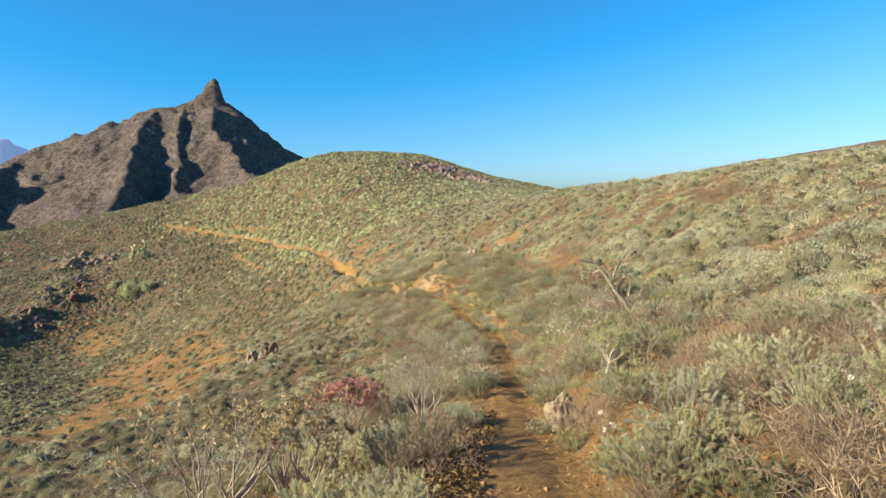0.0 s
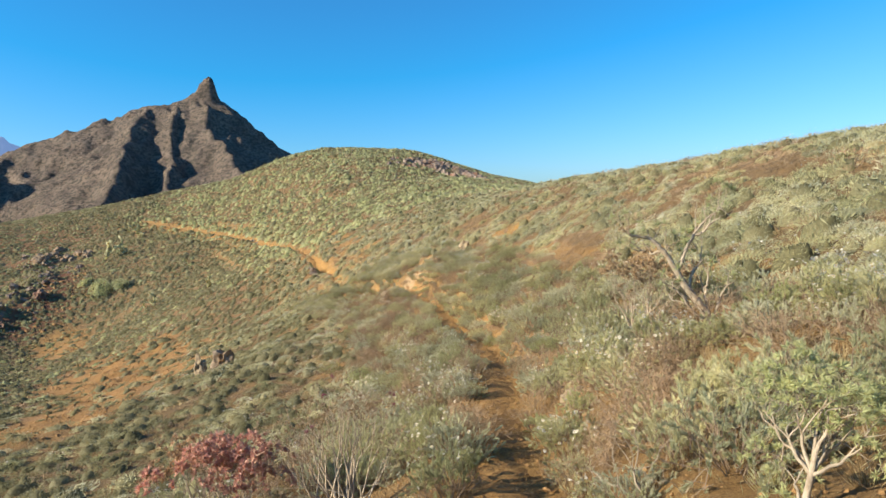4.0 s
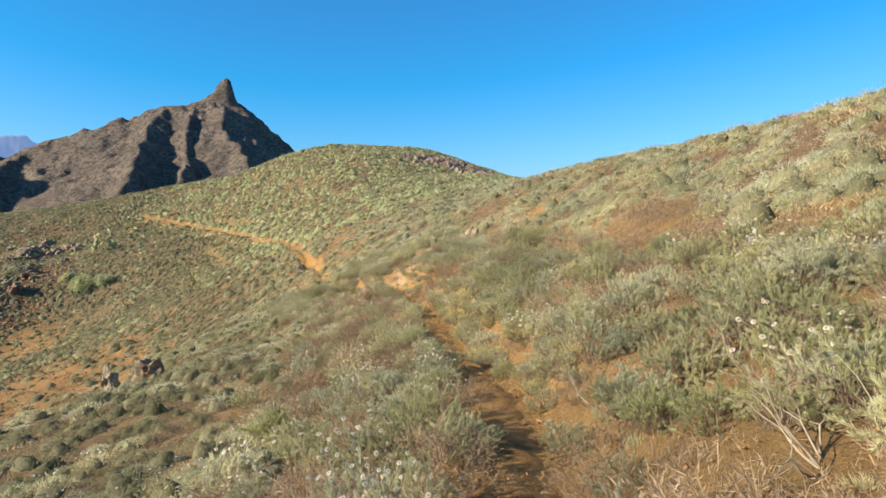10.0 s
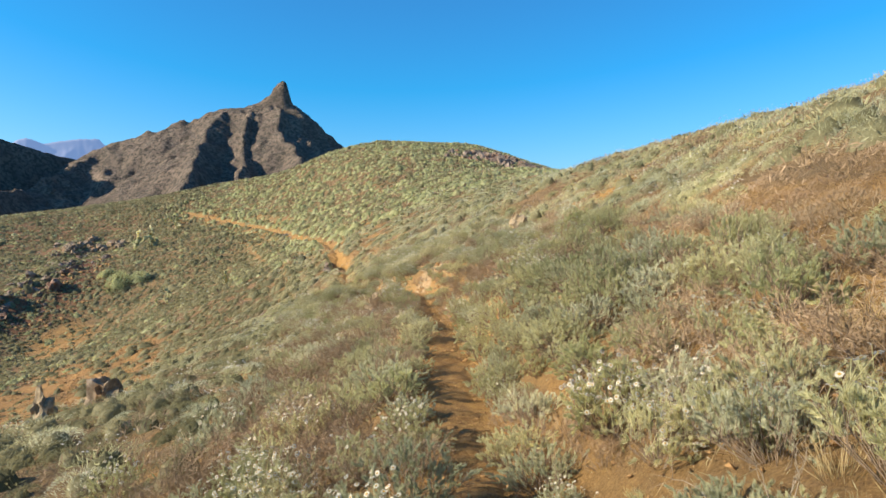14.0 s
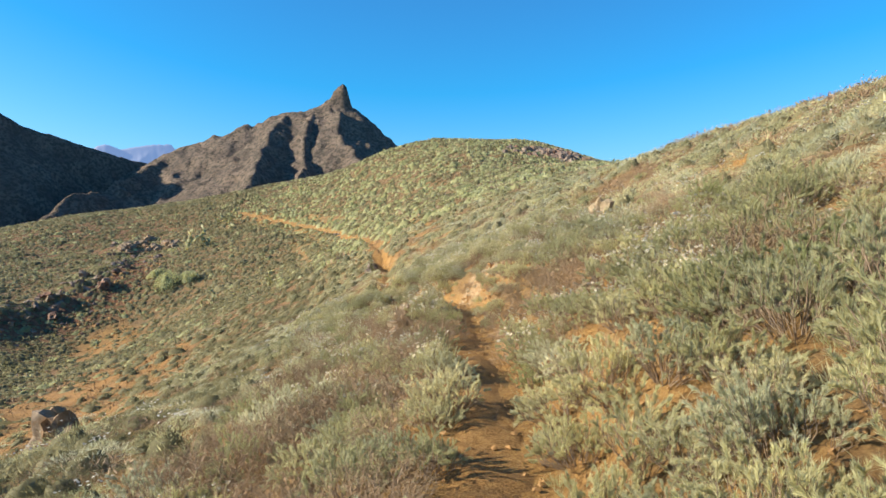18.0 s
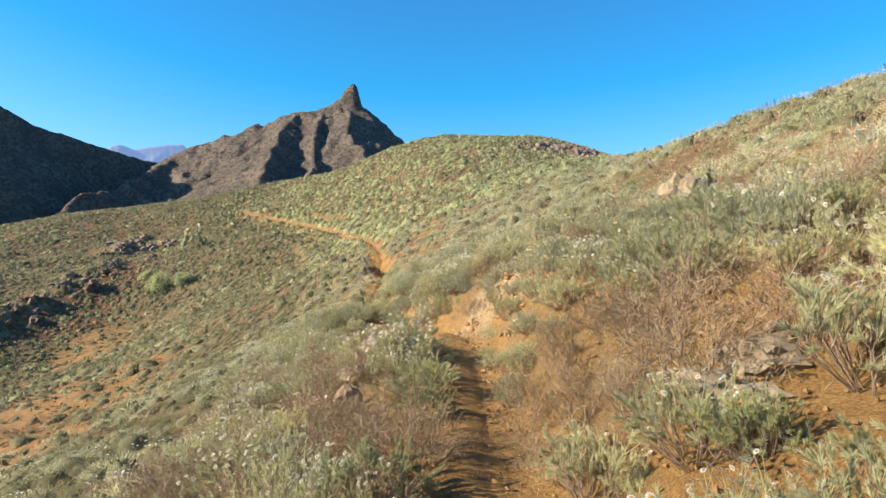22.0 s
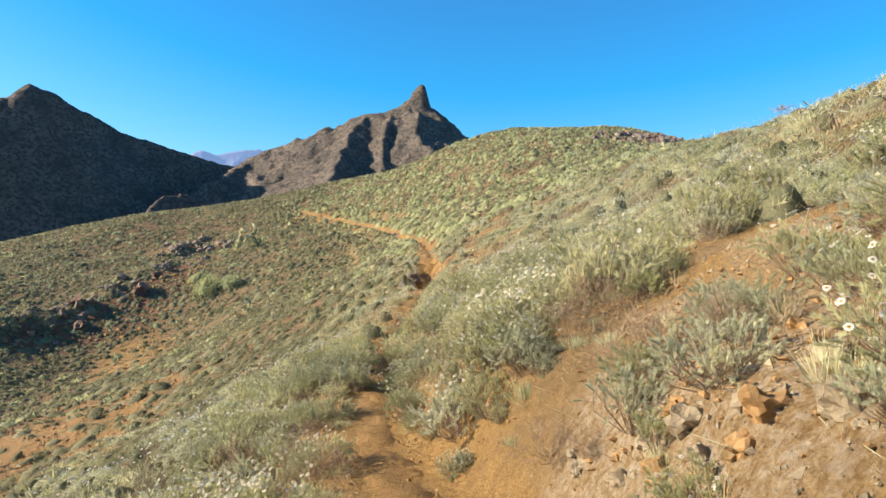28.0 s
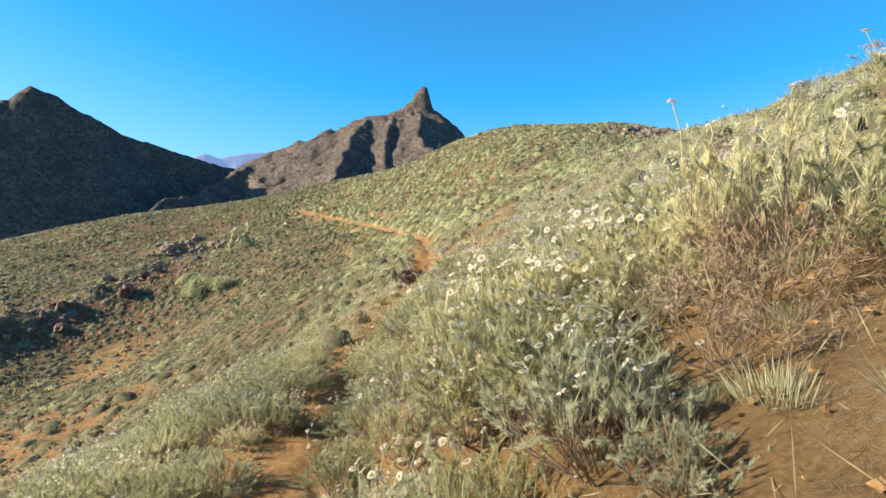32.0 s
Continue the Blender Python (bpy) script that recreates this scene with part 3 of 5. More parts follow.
def thing(name, label, category, group=""):
    return tagged(new(name), label, category, group)




def twig_tree(base, mid, top, kids, spread, shrink):
    """Side twigs from the outer half of each stem."""
    n = len(base)
    t = RNG.uniform(0.35, 0.95, (n, kids))
    p = along(base[:, None], mid[:, None], top[:, None], t).reshape(-1, 3)
    run = np.repeat(top - base, kids, 0)
    ln = np.linalg.norm(run, axis=1, keepdims=True)
    way = unit(unit(run) + RNG.normal(size=p.shape) * spread)
    q = p + way * ln * shrink * RNG.uniform(0.5, 1.2, (len(p), 1))
    return p, (p + q) / 2 + RNG.normal(size=p.shape) * 0.012, q


def leafy_shrub(name, label, mat, radius, tall, stems, per, length, width, flowers=0, size=0.026, twig=TWIG):
    root = thing(name, label, "shrub", name + "s on the slope")
    base, mid, top = stem_curves(stems, radius * 0.92, tall * 0.9, 1.0, 0.3)
    side = twig_tree(base, mid, top, 3, 0.6, 0.42)
    part("woody_stem", join(stems_mesh(base, mid, top, 0.0035), stems_mesh(*side, 0.002)), twig, root)
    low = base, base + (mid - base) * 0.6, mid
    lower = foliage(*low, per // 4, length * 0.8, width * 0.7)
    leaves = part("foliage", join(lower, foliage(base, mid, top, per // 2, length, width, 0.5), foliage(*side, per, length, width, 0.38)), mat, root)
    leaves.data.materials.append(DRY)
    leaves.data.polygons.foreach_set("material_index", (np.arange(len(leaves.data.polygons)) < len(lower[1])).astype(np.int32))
    top = np.concatenate([top, side[2][side[2][:, 2] > tall * 0.45]])
    stems = len(top)
    if flowers:
        pick = RNG.integers(0, stems, flowers)
        heads = top[pick] + RNG.normal(size=(flowers, 3)) * 0.05 + np.array([0, 0, 0.1])
        tagged(part("flower_stalk", join(*[tube([top[i], (top[i] + h) / 2 + 0.01, h], [0.0025, 0.002, 0.002], 3) for i, h in zip(pick, heads)]), mat, root), kind="stuff")
        petals, hearts = daisies(heads, size)
        tagged(part("petal", petals, PETAL, root, "white daisy petals"), kind="stuff")
        tagged(part("flower_centre", hearts, YOLK, root, "yellow flower centres"), kind="stuff")
    return root


def dry_shrub(name, label, radius, tall, stems, mat=DRY):
    root = thing(name, label, "shrub", name + "s on the slope")
    s0 = stem_curves(stems, radius, tall, 1.0, 0.3)
    s1 = twig_tree(*s0, 7, 0.6, 0.4)
    s2 = twig_tree(*s1, 6, 0.7, 0.55)
    s3 = twig_tree(*s2, 2, 0.8, 0.7)
    part("woody_stem", stems_mesh(*s0, 0.0042, 0.016), TWIG, root)
    fine = [blades(q[0], unit(q[2] - q[0]), np.linalg.norm(q[2] - q[0], axis=1), w) for q, w in ((s1, 0.005), (s2, 0.0036), (s3, 0.003))]
    tagged(part("twig", join(*fine), mat, root, "fine dry brown twigs"), kind="stuff")
    return root


def grass_tuft(name, label, mat, tall, count, wide=0.07):
    root = thing(name, label, "grass", name + "s between the shrubs")
    az = RNG.uniform(0, 2 * np.pi, count)
    base = np.stack([np.cos(az), np.sin(az), 0 * az], -1) * RNG.uniform(0, wide, (count, 1)) - np.array([0, 0, 0.03])
    way = unit(base * 6 + RNG.normal(size=(count, 3)) * 0.25 + np.array([0, 0, 1.0]))
    part("grass_blade", blades(base, way, tall * RNG.uniform(0.5, 1.1, count), 0.0042), mat, root)
    return root


def rosette_ends(points, ways, per, length, width, droop=0.0):
    p = np.repeat(points, per, 0)
    w = unit(np.repeat(ways, per, 0) * 0.7 + RNG.normal(size=p.shape) * 0.65 - np.array([0, 0, droop]))
    return blades(p, w, length * RNG.uniform(0.6, 1.2, len(p)), width)


def grow(p, way, length, radius, depth, out, ends, fork=2, wander=0.22, spread=0.55, sides=6, shrink=0.78):
    pts, rad, d = [np.array(p, float)], [radius], np.array(way, float)
    for k in range(4):
        d = unit(d + RNG.normal(size=3) * wander + np.array([0, 0, 0.08]))
        pts.append(pts[-1] + d * length / 4)
        rad.append(radius * (1 - 0.09 * (k + 1)))
    out.append(tube(pts, rad, sides))
    if depth == 0:
        ends.append((pts[-1], d))
        return
    for _ in range(fork + (RNG.random() < 0.35)):
        grow(pts[-1], unit(d + RNG.normal(size=3) * spread), length * shrink * RNG.uniform(0.8, 1.15), rad[-1] * 0.72, depth - 1, out, ends, fork, wander, spread, max(4, sides - 1), shrink)


def succulent_bush(name, label, stems, length, radius, depth, tips, per, leaf, width, lean=0.5, bark=STEM, category="succulent"):
    root = thing(name, label, category)
    out, ends = [], []
    for k in range(stems):
        az = 2 * np.pi * (k + RNG.uniform(0, 0.6)) / stems
        way = unit(np.array([math.cos(az) * lean, math.sin(az) * lean, 1.0]))
        grow((0.04 * math.cos(az), 0.04 * math.sin(az), -0.06), way, length, radius, depth, out, ends, 2, 0.16, 0.4, 6, 0.75)
    part("branch", join(*out), bark, root)
    if per:
        e, w = np.array([a for a, _ in ends]), np.array([b for _, b in ends])
        part("foliage", rosette_ends(e, w, per, leaf, width), tips, root)
    return root


def rock(name, label, size, mat, seed, sub=3, jag=0.35, category="rock"):
    bm = bmesh.new()
    bmesh.ops.create_icosphere(bm, subdivisions=sub, radius=1.0)
    for v in bm.verts:
        p = v.co.copy()
        n = noise.noise(p * 1.1 + Vector((seed, 0, 0))) + 0.6 * noise.noise(p * 2.6 + Vector((0, seed, 0))) + 0.3 * noise.noise(p * 6 + Vector((0, 0, seed)))
        cell = noise.cell(p * 1.7 + Vector((seed, seed, 0)))
        k = 1 + jag * n + 0.12 * cell
        v.co = Vector((p.x * size[0] * k, p.y * size[1] * k, p.z * size[2] * k))
    me = bpy.data.meshes.new(name)
    bm.to_mesh(me)
    bm.free()
    me.materials.append(mat)
    ob = new(name, me)
    return tagged(ob, label, category)


def gz(x, y):
    return float(height(np.array([x]), np.array([y]))[0])


def stand(ob, x, y, turn=0.0, scale=1.0, sink=0.03, tilt=(0.0, 0.0)):
    ob.matrix_basis = pose(x, y, gz(x, y) - sink, tilt[0], tilt[1], turn) @ Matrix.Scale(scale, 4)
    return ob


def again(ob, x, y, turn, scale=1.0, sink=0.03, tilt=(0.0, 0.0)):
    c = copy_thing(ob, Matrix())
    return stand(c, x, y, turn, scale, sink, tilt)


PLACED = []   # x, y, radius of plants and rocks set by hand


def put(ob, x, y, turn=0.0, scale=1.0, keep=0.4, sink=0.03, tilt=(0.0, 0.0)):
    PLACED.append((x, y, keep))
    return stand(ob, x, y, turn, scale, sink, tilt)


# succulents below and above the trail
def verode(name, label, trunks, lean, tall, depth, tips, per, leaf, width, stem=0.02, spread=0.3):
    """Candelabra bush: stems that fork again and again into a flat-topped dome, tufts on the tips."""
    root = thing(name, label, "succulent", "succulent bushes below the path")
    out, ends = [], []
    share = tall / sum(0.78**k for k in range(depth + 1)) * 1.12
    for k in range(trunks):
        az = 2 * np.pi * (k + RNG.uniform(0, 0.6)) / trunks
        way = unit(np.array([math.cos(az) * lean, math.sin(az) * lean, 1.0]))
        grow((0.03 * math.cos(az), 0.03 * math.sin(az), -0.06), way, share, stem, depth, out, ends, 2, 0.1, spread, 6, 0.78)
    part("branch", join(*out), STEM, root, "grey-brown forking stems")
    e, w = np.array([p for p, _ in ends]), np.array([q for _, q in ends])
    if tips == "mixed":
        pick = (e[:, 2] > np.quantile(e[:, 2], 0.5)) & (vnoise(e[:, 0] * 6, e[:, 1] * 6, 77) > 0.24)
        part("foliage", rosette_ends(e[~pick], w[~pick], per, leaf * 0.7, width), DULL_TIP, root, "withered leaf tufts")
        for p, q in zip(e[pick], w[pick]):
            part("leaf_tuft", rosette_ends(p[None], q[None], per * 3, leaf * 0.65, width), MAGENTA, root, "magenta leaf tuft")
    else:
        part("foliage", rosette_ends(e, w, per, leaf, width), tips, root)
    return root


put(verode("bare_verode", "leafless grey succulent bush with a single short trunk", 1, 0.05, 1.08, 6, DULL_TIP, 3, 0.03, 0.008, 0.03, 0.42), -0.21, 9.9, 20, 1.0, 1.2)
put(verode("flowering_verode", "grey succulent bush with a few magenta leaf tips", 9, 0.4, 1.15, 4, "mixed", 6, 0.05, 0.012, 0.024), -0.5, 11.35, 20, 1.0, 1.5)
put(verode("red_verode", "upright succulent bush with pinkish red leaf tips", 12, 0.5, 1.02, 4, RED_TIP, 16, 0.065, 0.02), -1.95, 12.4, 0, 1.0, 1.5)
put(verode("withered_verode", "pale withered succulent bush beside a red one", 10, 0.5, 1.15, 4, DULL_TIP, 12, 0.065, 0.02), -2.75, 13.3, 40, 1.0, 1.3)
put(verode("small_red_verode", "small succulent bush with red leaf tips", 6, 0.5, 0.5, 3, RED_TIP, 16, 0.06, 0.02), -3.4, 11.9, 40, 1.0, 0.5)
put(verode("branching_verode", "grey branching succulent bush with sparse leaf tufts", 9, 0.55, 1.2, 3, STRAW, 8, 0.07, 0.016, 0.024), -2.05, 5.1, 10, 1.0, 1.5)
put(verode("branching_verode", "grey branching succulent bush with ochre leaf tufts", 7, 0.45, 1.05, 3, STRAW, 14, 0.075, 0.02, 0.024), -1.5, 5.7, 80, 1.0, 1.3)
put(verode("branching_verode", "low grey branching succulent bush", 7, 0.5, 0.55, 3, DULL_TIP, 5, 0.06, 0.012), -3.0, 8.2, 80, 1.0, 0.6)

# spurge trees on the upper side
def spurge_tree(label, lean, length, radius, depth, per, leaf, arms, width=0.011):
    root = thing("spurge_tree", label, "tree")
    out, ends = [], []
    pts = [np.array([0, 0, -0.08])]
    d = unit(np.array(lean))
    for k in range(6):
        d = unit(d + RNG.normal(size=3) * 0.06)
        pts.append(pts[-1] + d * length / 6)
    part("trunk", tube(pts, np.linspace(radius, radius * 0.62, 7), 8), STEM, root, "smooth pale twisted trunk")
    for k in range(arms):
        at = pts[4 + k % 3] if k else pts[2]
        grow(at, unit(d * 0.5 + RNG.normal(size=3) * 0.5 + np.array([0, 0, 0.55])), length * 0.5, radius * 0.5, depth, out, ends, 2, 0.22, 0.5, 6, 0.74)
    part("branch", join(*out), STEM, root)
    e, w = np.array([a for a, _ in ends]), np.array([b for _, b in ends])
    part("foliage", rosette_ends(e, w, per, leaf, width), SPURGE, root, "narrow yellow-green leaves in tufts")
    return root


def leaning_spurge(label):
    """An old spurge: one bowed trunk, crooked bare limbs, star-shaped leaf tufts on the ends."""
    root = thing("spurge_tree", label, "tree")

    def limb(name, points, r0, r1):
        p = np.array([(x, d, z) for x, d, z in points])
        t = np.linspace(0, len(p) - 1, 5 * len(p))
        q = np.stack([np.interp(t, np.arange(len(p)), p[:, k]) for k in range(3)], -1)
        q[2:-2] = (q[:-4] + q[1:-3] + q[2:-2] + q[3:-1] + q[4:]) / 5
        q = q + RNG.normal(size=q.shape) * 0.006
        part(name, tube(q, np.linspace(r0, r1, len(q)), 8), STEM, root)
        return q

    ends, twigs = [], []
    trunk = limb("trunk", [(0.02, 0, -0.1), (-0.1, 0.02, 0.3), (-0.32, 0.05, 0.55), (-0.47, 0.05, 0.8), (-0.62, 0.02, 1.05), (-0.83, 0, 1.27), (-1.15, -0.05, 1.33)], 0.065, 0.018)
    for pts in ([(-0.45, 0.05, 0.82), (-0.32, 0.1, 1.12), (-0.19, 0.14, 1.34), (0.0, 0.18, 1.53), (0.14, 0.2, 1.62)], [(-0.06, 0, 0.16), (-0.28, -0.1, 0.22), (-0.45, -0.16, 0.47), (-0.6, -0.18, 0.62)],
                [(0.0, 0, 0.15), (0.13, 0.08, 0.38), (0.22, 0.1, 0.56)], [(-0.04, 0.02, 0.2), (-0.06, 0.1, 0.48), (0.0, 0.14, 0.7)], [(-0.3, 0.05, 0.52), (-0.22, 0.14, 0.78), (-0.1, 0.16, 0.92)],
                [(-0.66, 0.02, 1.1), (-0.8, 0.1, 1.05), (-0.92, 0.12, 1.1)], [(-0.2, 0.14, 1.3), (-0.1, 0.1, 1.32), (-0.03, 0.05, 1.45)]):
        q = limb("branch", pts, 0.026, 0.011)
        ends += [(q[-1], unit(q[-1] - q[-4])), (q[len(q) // 2], unit(q[-1] - q[-4]))]
    ends += [(trunk[-1], np.array([-0.7, 0, 0.7])), (trunk[-7], np.array([0, 0.3, 1.0])), (trunk[-12], np.array([0.2, -0.3, 1.0])), (trunk[-17], np.array([0.3, 0.3, 1.0]))]
    tips = []
    for p, d in ends:
        for _ in range(2):
            grow(p, unit(d + RNG.normal(size=3) * 0.45 + np.array([0, 0, 0.5])), RNG.uniform(0.16, 0.32), 0.009, 1, twigs, tips, 2, 0.25, 0.55, 5, 0.75)
    tagged(part("twig", join(*twigs), STEM, root, "crooked grey twigs"), kind="stuff")
    keep = [k for k in range(len(tips)) if RNG.random() < 0.6]
    for k in keep:
        part("leaf_tuft", rosette_ends(tips[k][0][None], tips[k][1][None], 30, 0.1, 0.011), SPURGE, root)
    return root


put(leaning_spurge("small spurge tree with a pale bowed trunk and sparse yellow-green tufts"), 4.36, 14.25, 0, 1.04, 0.9)
put(verode("withered_verode", "tall pale brown succulent bush beside the leaning tree", 10, 0.45, 1.3, 4, DULL_TIP, 18, 0.06, 0.016, 0.024), 3.75, 15.6, 0, 1.0, 0.9)
put(spurge_tree("low spurge with a dense rounded yellow-green crown", (0.1, 0.0, 1.0), 0.42, 0.024, 4, 26, 0.042, 13, 0.006), 2.18, 8.4, 60, 0.92, 1.25)
put(succulent_bush("narrow_leaf_spurge", "low rosette bush with long narrow yellow-green leaves", 6, 0.12, 0.012, 1, SPURGE, 26, 0.2, 0.011, 0.6), 2.2, 7.65, 0, 0.9, 0.6)


def dead_bush(label, size):
    root = thing("dead_bush", label, "shrub")
    out, ends = [], []
    for k in range(5):
        az = RNG.uniform(0, 6.28)
        grow((0, 0, -0.05), unit(np.array([math.cos(az), math.sin(az), 0.55])), size * 0.38, 0.009, 3, out, ends, 2, 0.3, 0.5, 5, 0.75)
    part("branch", join(*out), STEM, root, "bare bleached twisting branches")
    return root


for dx, dy, dn in ((2.65, 7.6, 0), (4.3, 9.2, 90), (2.9, 16.4, 30), (3.4, 18.3, 200), (2.5, 19.4, 120)):
    put(dead_bush("dead grey bush of bare twisting branches", 0.85), dx, dy, dn, 1.0, 0.6)

# stones
put(rock("boulder", "pale weathered boulder at the edge of the path", (0.2, 0.17, 0.3), PALE_ROCK, 3.1, 4, 0.36), 1.42, 7.4, 0, 1, 0.6, -0.12)
for k, (sx, sy, s) in enumerate(((2.3, 13.7, 0.22), (2.0, 13.3, 0.14), (2.6, 14.1, 0.15), (2.4, 14.9, 0.2))):
    put(rock("stone", "pale stone half sunk in the slope", (s * 1.3, s, s * 0.8), PALE_ROCK, 5 + k), sx, sy, 30 * k, 0.75, 0.3, 0.08)
put(rock("boulder", "brown upright boulder on the lower slope", (0.5, 0.4, 0.62), GREY_ROCK, 9.3, 3, 0.75), -10.9, 37.5, 0, 1, 1.3, -0.42)
put(rock("boulder", "pale tooth-shaped boulder on the lower slope", (0.3, 0.28, 0.6), PALE_ROCK, 11.7, 3, 0.6), -11.3, 35.3, 0, 1, 1.2, -0.36)
put(rock("boulder", "flat pale boulder beside a grey one", (0.6, 0.4, 0.3), PALE_ROCK, 12.9), -12.2, 35.9, 0, 1, 1.0, -0.1)
put(rock("boulder", "pale rough boulder high on the slope", (0.3, 0.26, 0.36), PALE_ROCK, 14.2, 3, 0.55), 1.93, 40.55, 0, 1, 0.6, -0.3)
put(rock("stone", "pale stone below a boulder", (0.3, 0.25, 0.28), PALE_ROCK, 15.2), 1.75, 40.4, 0, 1, 0.4)
put(rock("boulder", "broken pale boulder at the path's lower edge", (0.2, 0.18, 0.26), PALE_ROCK, 16.2, 3, 0.6), -2.45, 38.25, 0, 1, 0.5, -0.2)
put(rock("boulder", "flat pale boulder leaning on another", (0.27, 0.2, 0.17), PALE_ROCK, 21.4, 3, 0.6), -2.4, 37.75, 60, 1, 0.5, -0.12)
put(rock("stone", "angular grey stone at the path's lower edge", (0.17, 0.14, 0.19), GREY_ROCK, 17.2, 3, 0.6), -2.2, 36.75, 40, 1, 0.45, -0.12)
put(rock("stone", "pointed grey stone beside the path", (0.13, 0.1, 0.17), GREY_ROCK, 18.2), -2.55, 39.4, 40, 1, 0.25, -0.04)
for k in range(9):
    put(rock("stone", "pale broken stone in a small heap above the path", (0.06 + 0.03 * (k % 3), 0.06, 0.05), PALE_ROCK, 20 + k, 2), 1.0 + 0.14 * (k % 3) + 0.03 * k, 33.75 + 0.14 * (k // 3), 50 * k, 1, 0.1, 0.0)

put(rock("boulder", "pale weathered boulder among the daisies", (0.22, 0.2, 0.24), PALE_ROCK, 19.2, 3, 0.5), -1.71, 47.8, 0, 1, 0.4, -0.04)
# the lava outcrop above the valley
def rock_ledge(name, label, line, back, front, tall, mat, seed):
    """A craggy ledge along a line: a slope behind, a broken lip, a steep face in front."""
    crest = spline(line, 0.4)
    way = np.gradient(crest, axis=0)
    way /= np.linalg.norm(way, axis=1)[:, None]
    across = np.linspace(-back, front, 40)
    x = crest[:, 0, None] + way[:, 1, None] * across
    y = crest[:, 1, None] - way[:, 0, None] * across
    rim = 0.9 * fbm(x * 0.22, y * 0.22, 2, seed)
    lift = smooth(-back * 0.95, 0.2, across[None] + rim) * (1 - smooth(0.25 * front, 0.6 * front, across[None] + 1.6 * rim))
    run = np.linspace(0, 1, len(crest))
    ends = smooth(0, 0.12, run) * (1 - smooth(0.88, 1, run))
    crags = 1.5 * np.abs(fbm(x * 0.55, y * 0.55, 4, seed + 1)) + 0.9 * np.abs(fbm(x * 1.9, y * 1.9, 3, seed + 2)) - 0.25
    z = height(x, y) - 0.35 + lift * ends[:, None] * (0.55 + crags * 1.15) * tall
    x, y = x + 0.5 * fbm(x * 1.4, y * 1.4, 2, seed + 4), y + 0.5 * fbm(x * 1.4, y * 1.4, 2, seed + 5)
    i = np.arange(x.size).reshape(x.shape)
    f = np.stack([i[:-1, :-1], i[:-1, 1:], i[1:, 1:], i[1:, :-1]], -1).reshape(-1, 4)
    return tagged(part(name, (np.stack([x, y, z], -1).reshape(-1, 3), f), mat, flat=True), label, "rock")


rock_ledge("lava_ledge", "craggy dark brown lava ledge above the valley", OUTCROP, 4.5, 4.4, 0.36, DARK_ROCK, 57)
rock_ledge("lava_ledge", "low dark rock band on the far hill's shoulder", [(-5.5, 131.5), (-1, 127.5), (2.4, 122.5), (4.6, 115.5), (5.6, 108)], 2.0, 3.0, 0.8, DARK_ROCK, 157)
crest = spline(OUTCROP, 0.5)
for k in range(64):
    ox, oy = crest[RNG.integers(len(crest))] + RNG.normal(size=2) * np.array([2.1, 1.6])
    s = 0.18 + 0.5 * RNG.random() ** 2.2
    put(rock("lava_boulder", "brown craggy lava boulder in the outcrop", (s * 1.25, s, s * RNG.uniform(0.55, 1.15)), GREY_ROCK if k % 3 == 0 else DARK_ROCK, 40 + k, 3 if s > 0.6 else 2, 0.95), ox, oy, RNG.uniform(0, 360), 1, 0.3 * s, -0.15)
for k in range(14):
    s = RNG.uniform(0.5, 0.95)
    put(rock("grey_boulder", "loose grey boulder at the top of the outcrop", (s * 1.2, s, s * 0.8), GREY_ROCK, 170 + k, 3, 0.5), -67.5 + RNG.normal() * 2.5, 116 + RNG.normal() * 2.5, 40 * k, 1, s)
for k, (sx, sy, r) in enumerate(((1.05, 33.5, 0.16), (1.4, 33.75, 0.2), (1.25, 33.3, 0.09), (0.95, 33.85, 0.1))):
    put(rock("stone", "pale flat stone bedded in the orange bank", (r * 1.4, r, r * 0.6), PALE_ROCK, 300 + k, 3, 0.6), sx, sy, 70 * k, 1, r, 0.0)
# crumbling clods and stones on the cut bank
clods = [rock("clod", "pale crumbling clod on the cut earth bank", (0.1, 0.08, 0.07), PALE_ROCK if k < 3 else CLOD, 400 + 7 * k, 3, 0.6) for k in range(6)]
bank_x, bank_y = RNG.uniform(-2.0, 1.2, 900), RNG.uniform(37.4, 41.4, 900)
bank_off = trail_offset(bank_x, bank_y)[0]
on_bank = (bank_off > 0.38) & (bank_off < 1.75) & (RNG.random(900) < 0.7 - 0.3 * np.abs(bank_off - 0.9))
for x, y in zip(bank_x[on_bank][:170], bank_y[on_bank][:170]):
    again(clods[RNG.integers(6)], x, y, RNG.uniform(0, 360), 0.2 + 0.75 * RNG.random() ** 2.5, 0.012, (RNG.normal() * 15, RNG.normal() * 15))
for ob in clods:
    bpy.data.objects.remove(ob)
# dark stones where the path is cut into the slope
for k, (sx, sy, r) in enumerate(((-10.7, 61.6, 0.3), (-10.2, 60.2, 0.22), (-11.5, 64.3, 0.34), (-12.2, 66.2, 0.26), (-11.2, 63.0, 0.24), (-28.8, 103.2, 0.45), (-24.4, 95.4, 0.4), (-27.6, 101.2, 0.35))):
    put(rock("stone", "dark stone at the washed-out edge of the path", (r * 1.3, r, r * 0.8), DARK_ROCK, 260 + k, 3, 0.5), sx, sy, 50 * k, 1, r, 0.05)
